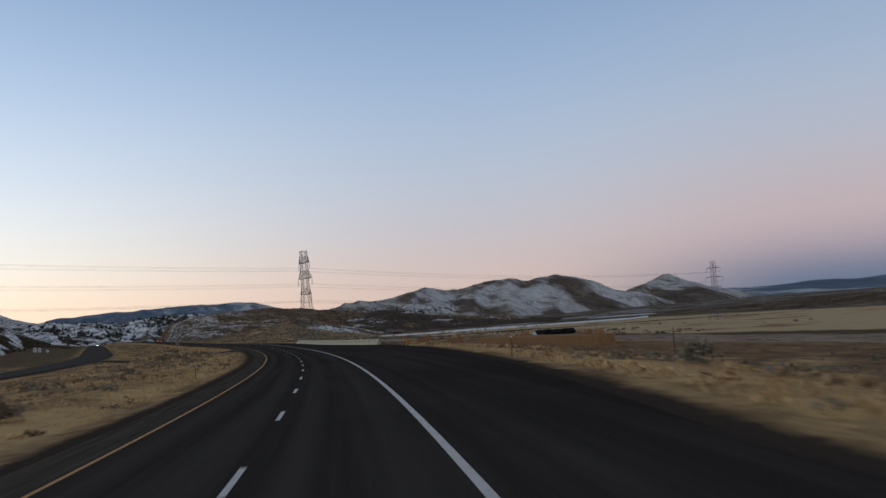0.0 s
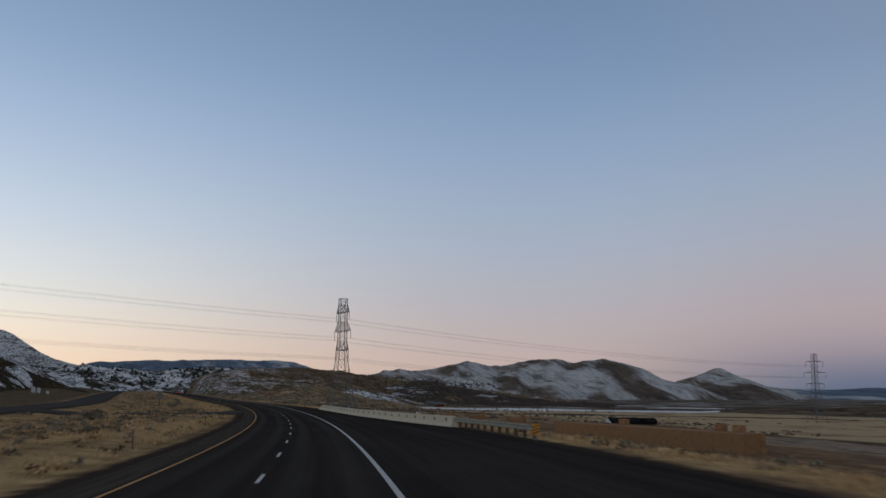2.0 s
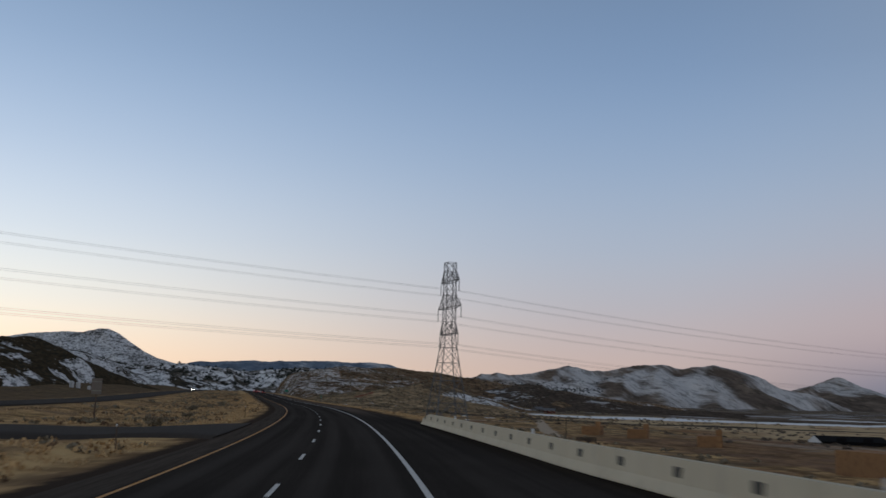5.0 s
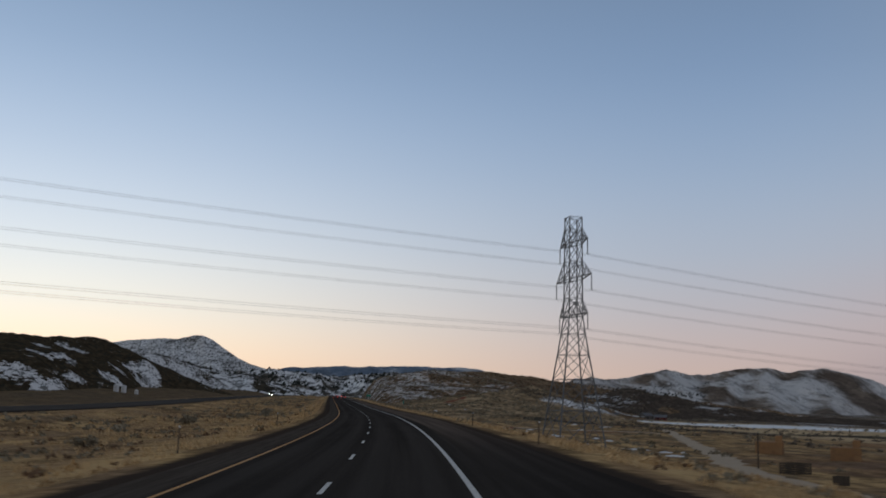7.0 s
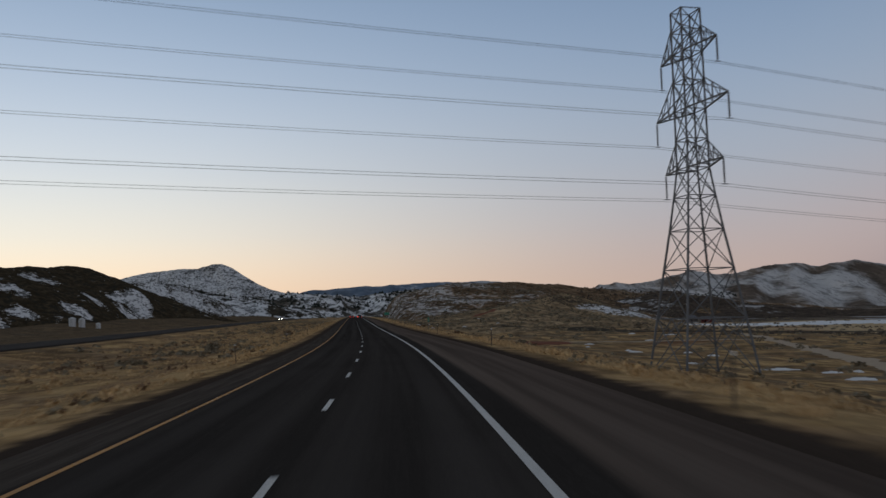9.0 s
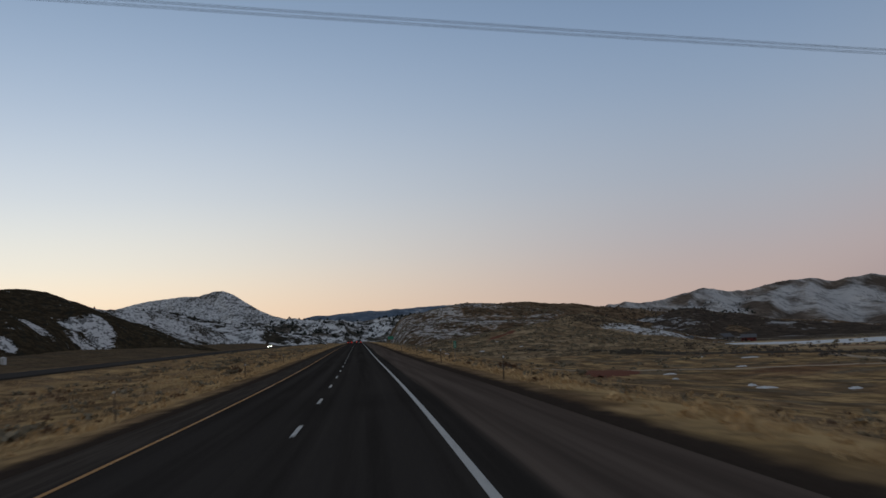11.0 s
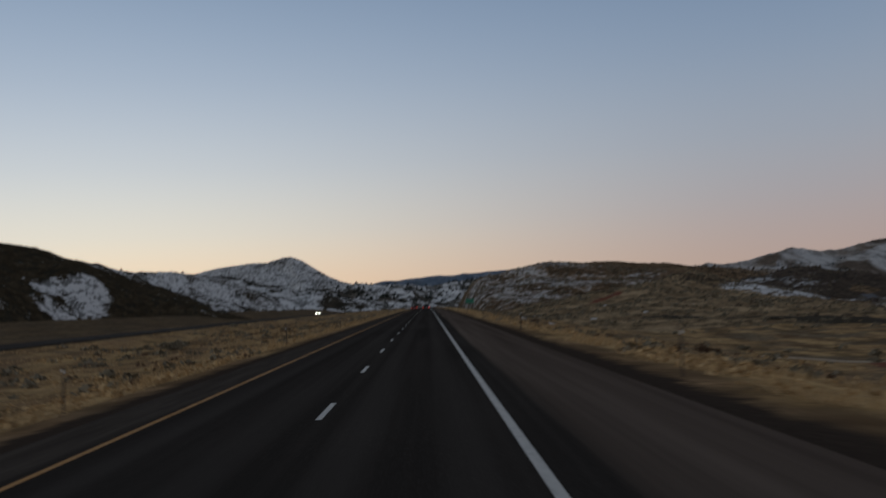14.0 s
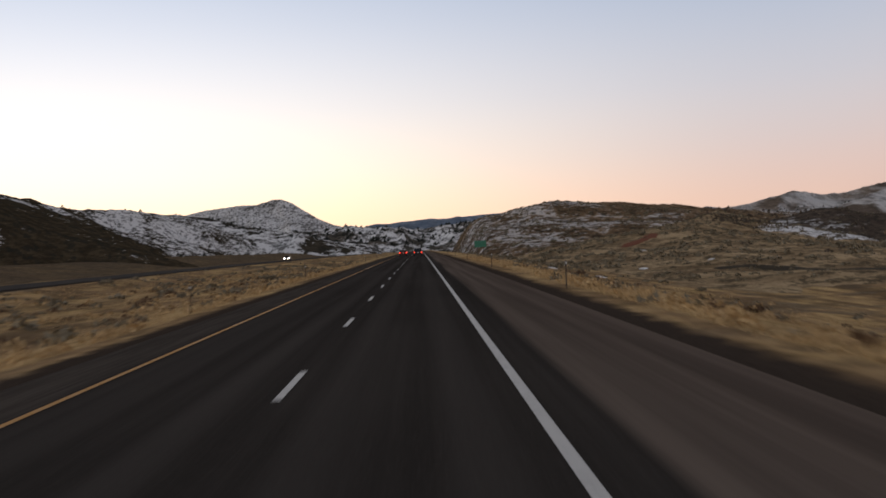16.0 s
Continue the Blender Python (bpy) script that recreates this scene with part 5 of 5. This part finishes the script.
# ---- shrubs, grass and trees ----
def bush_mesh(name, seed, size, leaves, stems, leaf, leaf_mat_, tall=0.75):
    """An open shrub: twigs from one root, and many small leaf sprays."""
    rnd = random.Random(seed)
    bm = bmesh.new()
    tips = []
    for _ in range(stems):
        a, lean = rnd.uniform(0, 2 * math.pi), rnd.uniform(0.15, 0.95)
        tip = Vector((math.cos(a) * lean * size, math.sin(a) * lean * size, size * tall * rnd.uniform(0.55, 1.1) * (1.15 - 0.5 * lean)))
        tube(bm, (0, 0, -0.1), tip * 0.5 + Vector((0, 0, 0.05)), 0.02 * size, 0.013 * size, 4)
        tube(bm, tip * 0.5 + Vector((0, 0, 0.05)), tip, 0.013 * size, 0.005 * size, 4)
        tips.append(tip)
    twigs = bm
    lf = bmesh.new()
    for _ in range(leaves):
        t = rnd.choice(tips) * rnd.uniform(0.55, 1.08)
        c = t + Vector((rnd.gauss(0, 0.13), rnd.gauss(0, 0.13), rnd.gauss(0, 0.09))) * size
        u = Vector((rnd.gauss(0, 1), rnd.gauss(0, 1), rnd.gauss(0.4, 0.7))).normalized()
        v = u.cross(Vector((rnd.gauss(0, 1), rnd.gauss(0, 1), rnd.gauss(0, 1)))).normalized()
        k = leaf * rnd.uniform(0.6, 1.4)
        q = [lf.verts.new(c + u * k), lf.verts.new(c + v * k * 0.55), lf.verts.new(c - u * k), lf.verts.new(c - v * k * 0.55)]
        lf.faces.new(q)
    return twigs, lf


def build_bush(name, x, y, size, seed, mat, label, group, leaves=420):
    z = on_slope(x, y)
    root = holder(name, Matrix.Translation((x, y, z)))
    tagged(root, label, "shrub", group)
    tw, lf = bush_mesh(name, seed, size, leaves, 14, 0.11 * size, mat)
    part("twigs", tw, M["bark"], root)
    part("foliage", lf, M[mat], root)
    return root


BUSH = [build_bush("sagebrush", -20.0, -192.0, 1.25, 1, "sage", "large grey-green sagebrush in the grassy median", "sagebrush"),
        build_bush("sagebrush", -13.0, -63.0, 0.8, 2, "sage", "rounded grey-green sagebrush in dry grass", "sagebrush"),
        build_bush("rust_bush", 33.0, 24.0, 1.0, 3, "rust_bush", "rust-brown bush standing in tan grass", "brown bushes")]
rnd = random.Random(12)
for s, lat, k in [(35, -11, 0), (95, -17, 0), (128, -14, 1), (160, -20, 0), (231, -14, 0), (262, -15, 1), (345, -18, 1), (370, -16, 0),
                  (440, -13, 2), (462, -18, 1), (505, -21, 0), (560, -17, 1), (590, -15, 1),
                  (20, 17, 1), (48, 22, 0), (75, 24, 1), (85, 30, 0), (268, 16, 1), (300, 22, 1), (322, 30, 1), (352, 19, 1), (384, 24, 1), (410, 30, 0), (428, 17, 2), (446, 26, 1), (468, 19, 1), (480, 38, 0),
                  (498, 24, 1), (512, 17, 1), (520, 33, 2), (536, 42, 1), (548, 22, 1), (562, 30, 2), (580, 19, 1), (596, 36, 1), (622, 26, 2), (640, 44, 1)]:
    p = roadside(s, lat)
    copy_thing(BUSH[k], pose(p.x, p.y, on_slope(p.x, p.y) - 0.03, 0, 0, rnd.uniform(0, 360)) @ Matrix.Scale(rnd.uniform(0.7, 1.15), 4))


def build_grass():
    rng = np.random.default_rng(5)
    n = 62000
    s = rng.uniform(-15, 640, n)
    side = rng.random(n) < 0.5
    u = 2.3 + 26 * rng.random(n) ** 1.9
    v = 2.3 + 28 * rng.random(n) ** 1.5
    lat = np.where(side, right_edge(s) + u, LEFT - v)
    keep = ~((s > 198) & (s < 228) & (~side))
    s, lat = s[keep], lat[keep]
    x, y, z = road_xyz(s, lat)
    h = ground_z(s, lat, x, y, z)
    dense = vnoise(x / 5, y / 5, 40) + 0.5 * vnoise(x / 1.7, y / 1.7, 41) > -0.35
    x, y, h = x[dense], y[dense], h[dense]
    n = len(x)
    blades = 6
    bx = np.repeat(x, blades) + rng.normal(0, 0.19, n * blades)
    by = np.repeat(y, blades) + rng.normal(0, 0.19, n * blades)
    bz = np.repeat(h, blades) - 0.05
    tall = np.repeat(rng.uniform(0.08, 0.30, n) * (0.75 + 0.5 * (vnoise(x / 4, y / 4, 43) > 0.2)), blades) * rng.uniform(0.7, 1.25, n * blades)
    a = rng.uniform(0, 2 * np.pi, n * blades)
    w = 0.018 + 0.022 * rng.random(n * blades)
    lx, ly = rng.normal(0, 0.13, n * blades), rng.normal(0, 0.13, n * blades)
    v0 = np.stack([bx - w * np.cos(a), by - w * np.sin(a), bz], -1)
    v1 = np.stack([bx + w * np.cos(a), by + w * np.sin(a), bz], -1)
    v2 = np.stack([bx + lx, by + ly, bz + tall], -1)
    verts = np.stack([v0, v1, v2], 1).reshape(-1, 3)
    faces = np.arange(len(verts)).reshape(-1, 3)
    ob = new("grass", mesh_from("grass", verts.tolist(), faces.tolist(), M["straw"]))
    tagged(ob, "dry straw-coloured grass along the highway verges", "grass", kind="stuff")


build_grass()


def clump_template(seed, leaves, flat=0.7):
    rng = np.random.default_rng(seed)
    d = rng.normal(0, 1, (leaves, 3))
    d /= np.linalg.norm(d, axis=1)[:, None]
    d[:, 2] = np.abs(d[:, 2])
    c = d * rng.uniform(0.5, 1.0, (leaves, 1)) * np.array([1, 1, flat])
    u = rng.normal(0, 1, (leaves, 3))
    u /= np.linalg.norm(u, axis=1)[:, None]
    v = np.cross(u, rng.normal(0, 1, (leaves, 3)))
    v /= np.linalg.norm(v, axis=1)[:, None]
    k = rng.uniform(0.18, 0.38, (leaves, 1))
    return np.stack([c + u * k, c + v * k * 0.7, c - u * k, c - v * k * 0.7], 1)


def scatter(name, x, y, size, templates, material, label, category, tall=1.0):
    """Many small clumps in one mesh, for what nobody could count."""
    z = slope_z(x, y)
    rng = np.random.default_rng(len(x))
    out = []
    for i in range(len(x)):
        t = templates[i % len(templates)]
        a = rng.uniform(0, 2 * np.pi)
        ca, sa = math.cos(a), math.sin(a)
        q = t @ np.array([[ca, sa, 0], [-sa, ca, 0], [0, 0, tall]])
        out.append(q * size[i] + np.array([x[i], y[i], z[i] - 0.05 * size[i]]))
    verts = np.concatenate(out).reshape(-1, 3)
    faces = np.arange(len(verts)).reshape(-1, 4)
    ob = new(name, mesh_from(name, verts.tolist(), faces.tolist(), material))
    return tagged(ob, label, category, kind="stuff")


def build_scrub():
    rng = np.random.default_rng(8)
    clumps = [clump_template(k, 26) for k in range(5)]
    # low sage over the open ground on both sides
    n = 4200
    s = rng.uniform(0, 760, n)
    lat = np.where(rng.random(n) < 0.74, right_edge(s) + 9 + 150 * rng.random(n) ** 1.5, LEFT - 6 - 24 * rng.random(n))
    x, y, _ = road_xyz(s, lat)
    ok = (vnoise(x / 16, y / 16, 60) + 0.6 * vnoise(x / 5, y / 5, 61) > 0.0) & ~((lat < LEFT) & (s > 200) & (s < 226)) & ~((x > 45) & (y < -120)) & (((x - 47) / 6) ** 2 + ((y + 4) / 13) ** 2 > 1)
    x, y = x[ok], y[ok]
    scatter("scrub", x, y, rng.uniform(0.25, 0.75, len(x)), clumps, M["sage"], "low grey-green sagebrush scattered over dry ground", "scrub")
    # tussocks of dry grass along the verges, straw and rust-brown
    tuft = [clump_template(40 + k, 15, 0.8) for k in range(6)]
    for n, mat, lo, hi, label in ((7000, "straw", 0.16, 0.42, "tussocks of dry straw-coloured grass in the verges"), (2600, "rust_bush", 0.16, 0.40, "low rust-brown weeds among the dry grass"),
                                  (2200, "sage", 0.2, 0.5, "low grey sage among the dry grass")):
        s = rng.uniform(-10, 640, n)
        right = rng.random(n) < 0.55
        reach = 2.4 + 22 * rng.random(n) ** (1.7 if mat == "straw" else 1.0)
        lat = np.where(right, right_edge(s) + reach, LEFT - reach)
        x, y, _ = road_xyz(s, lat)
        shift = 0.0 if mat == "straw" else 30.0
        ok = (vnoise(x / 6 + shift, y / 9, 66) + 0.7 * vnoise(x / 2.2, y / 2.2, 67) > -0.1) & ~((lat < LEFT) & (s > 198) & (s < 228))
        x, y = x[ok], y[ok]
        scatter("tussocks", x, y, rng.uniform(lo, hi, len(x)), tuft, M[mat], label, "grass", 1.2)
    # dark leafless brush along the valley floor
    n = 900
    f = rng.random(n)
    x = 112 + 120 * f + rng.normal(0, 16, n)
    y = -190 + 420 * rng.random(n)
    ok = vnoise(x / 30, y / 60, 70) + 0.5 * vnoise(x / 9, y / 9, 72) > 0.0
    x, y = x[ok], y[ok]
    scatter("brush", x, y, rng.uniform(0.5, 1.3, len(x)), clumps, M["brush"], "dark leafless brush along the valley floor", "brush")
    # scrub on the brown hill and the knoll
    n = 2600
    x = np.concatenate([rng.uniform(20, 420, n), rng.uniform(24, 230, n)])
    y = np.concatenate([rng.uniform(180, 930, n), rng.uniform(150, 580, n)])
    ok = ((x - 20) < (y + 100) * 0.6) & (vnoise(x / 22, y / 22, 74) > -0.45)
    x, y = x[ok], y[ok]
    z = slope_z(x, y)
    ok = z > -4
    x, y = x[ok], y[ok]
    scatter("scrub", x, y, rng.uniform(0.4, 1.5, len(x)), clumps, M["sage"], "dark sage scattered over the brown hill", "scrub")


build_scrub()


def build_junipers():
    rng = np.random.default_rng(9)
    cone = []
    for k in range(4):
        t = clump_template(90 + k, 44, 1.0)
        c = t.mean(axis=1, keepdims=True)
        taper = np.clip(1.15 - c[:, :, 2:3], 0.25, 1.0)
        t = t + (taper - 1) * c * np.array([1, 1, 0])
        cone.append(t)
    # left hill and the snowy slopes behind it
    x = np.concatenate([[-156, -154, -143, -142], rng.uniform(-160, -80, 60), rng.uniform(-330, -90, 260)])
    y = np.concatenate([[395, 398, 441, 446], rng.uniform(280, 600, 60), rng.uniform(620, 1400, 260)])
    z = slope_z(x, y)
    ok = z > 4
    x, y = x[ok], y[ok]
    scatter("juniper_trees", x, y, np.where(y < 610, rng.uniform(0.45, 0.95, len(x)), rng.uniform(0.9, 2.0, len(x))), cone, M["juniper"], "dark junipers dotted over the snowy left-hand slopes", "trees", 1.5)
    n = 1500
    a, d = np.radians(rng.uniform(-15, 13, n)), rng.uniform(1400, 3300, n)
    x, y = EYE[0] + d * np.sin(a), EYE[1] + d * np.cos(a)
    z = slope_z(x, y)
    ok = (z > 8) & (vnoise(x / 150, y / 150, 80) > -0.3)
    x, y = x[ok], y[ok]
    scatter("far_trees", x, y, rng.uniform(2.5, 5.0, len(x)), cone, M["juniper"], "dark conifers dotted over the far snowy slopes", "trees", 1.3)
    n = 900
    a, d = np.radians(rng.uniform(14, 24, n)), rng.uniform(1500, 2500, n)
    x, y = EYE[0] + d * np.sin(a), EYE[1] + d * np.cos(a)
    z = slope_z(x, y)
    ok = (z > 5) & (vnoise(x / 110, y / 110, 81) > 0.0)
    x, y = x[ok], y[ok]
    scatter("far_trees", x, y, rng.uniform(1.2, 2.4, len(x)), cone, M["juniper"], "dark conifers on the slopes of the right-hand mountains", "trees", 1.3)
    x, y = rng.normal(152, 18, 700), rng.normal(402, 18, 700)
    scatter("brush", x, y, rng.uniform(0.3, 0.75, 700), cone, M["brush"], "dark leafless brush in the gully beside the knoll", "brush", 1.1)
    n = 200
    a, d = np.radians(rng.uniform(14.5, 21, n)), rng.uniform(720, 1150, n)
    x, y = EYE[0] + d * np.sin(a), EYE[1] + d * np.cos(a)
    scatter("brush", x, y, rng.uniform(0.9, 2.0, n), cone, M["brush"], "bare trees and dark brush beyond the brown hill", "brush", 1.4)


build_junipers()


# ---- vehicles, standing where the road leads ----
def build_vehicle(name, s, lat, turn, paint, tall, lights, label):
    p = road_at(s, lat)
    root = holder(name, pose(p.x, p.y, p.z + 0.01, 0, 0, heading(s) + turn))
    tagged(root, label, "car", "cars on the highway")
    w, ln = 0.95, 4.7
    bm = bmesh.new()
    prof = [(-2.35, 0.42), (-2.35, 0.95), (-2.25, 1.05), (2.2, 1.0), (2.34, 0.85), (2.35, 0.42)]
    cabin = [(-2.2, 1.04), (-1.95, tall), (0.35, tall), (1.15, 1.02)]
    rings = [[bm.verts.new((sx * w, yy, zz)) for yy, zz in prof] for sx in (-1, 1)]
    k = len(prof)
    for i in range(k):
        bm.faces.new((rings[0][i], rings[1][i], rings[1][(i + 1) % k], rings[0][(i + 1) % k]))
    bm.faces.new(rings[0][::-1]), bm.faces.new(rings[1])
    bmesh.ops.recalc_face_normals(bm, faces=bm.faces)
    bmesh.ops.bevel(bm, geom=list(bm.edges), offset=0.05, segments=2, affect="EDGES")
    part("body", bm, M[paint], root)
    bm = bmesh.new()
    rings = [[bm.verts.new((sx * (w - (0.05 if zz < 1.2 else 0.18)), yy, zz)) for yy, zz in cabin] for sx in (-1, 1)]
    for i in range(4):
        bm.faces.new((rings[0][i], rings[1][i], rings[1][(i + 1) % 4], rings[0][(i + 1) % 4]))
    bm.faces.new(rings[0][::-1]), bm.faces.new(rings[1])
    bmesh.ops.recalc_face_normals(bm, faces=bm.faces)
    part("windows", bm, M["glass"], root)
    bm = bmesh.new()
    box(bm, 0, -0.8, tall + 0.02, 1.5, 2.4, 0.06, 0.02)
    part("roof", bm, M[paint], root)
    for sx in (-1, 1):
        for yy in (-1.45, 1.45):
            bm = bmesh.new()
            tube(bm, (sx * (w - 0.22), yy, 0.34), (sx * (w + 0.01), yy, 0.34), 0.34, 0.34, 18)
            wheel = part("wheel", bm, M["rubber"], root)
            bm = bmesh.new()
            tube(bm, (sx * (w + 0.0), yy, 0.34), (sx * (w + 0.025), yy, 0.34), 0.20, 0.18, 12)
            part("rim", bm, M["rim"], wheel)
        bm = bmesh.new()
        box(bm, sx * 0.80, -2.34, 0.86, 0.18, 0.10, 0.20, 0.02)
        part("tail_lamp", bm, M["tail"], root, "lit red tail lamp")
        bm = bmesh.new()
        box(bm, sx * 0.68, 2.33, 0.74, 0.34, 0.10, 0.18, 0.02)
        part("head_lamp", bm, M["head"] if lights else M["reflector"], root, "headlamp")
    bm = bmesh.new()
    box(bm, 0, -2.37, 0.55, 1.8, 0.10, 0.18, 0.03)
    part("bumper", bm, M["black"], root)
    bm = bmesh.new()
    box(bm, 0, -2.36, 0.80, 0.32, 0.03, 0.14, 0.01)
    part("plate", bm, M["sign_white"], root)


build_vehicle("suv", 690, 1.8, 0, "car_dark", 1.75, False, "dark sport utility car with lit tail lamps on the highway")
build_vehicle("car", 712, -1.9, 0, "car_red", 1.48, False, "red car with lit tail lamps on the highway")
build_vehicle("suv", 760, 1.9, 0, "car_white", 1.78, False, "white sport utility car with lit tail lamps on the highway")
build_vehicle("car", 790, -42.0, 180, "car_dark", 1.5, True, "oncoming dark car with bright headlamps on the far carriageway")
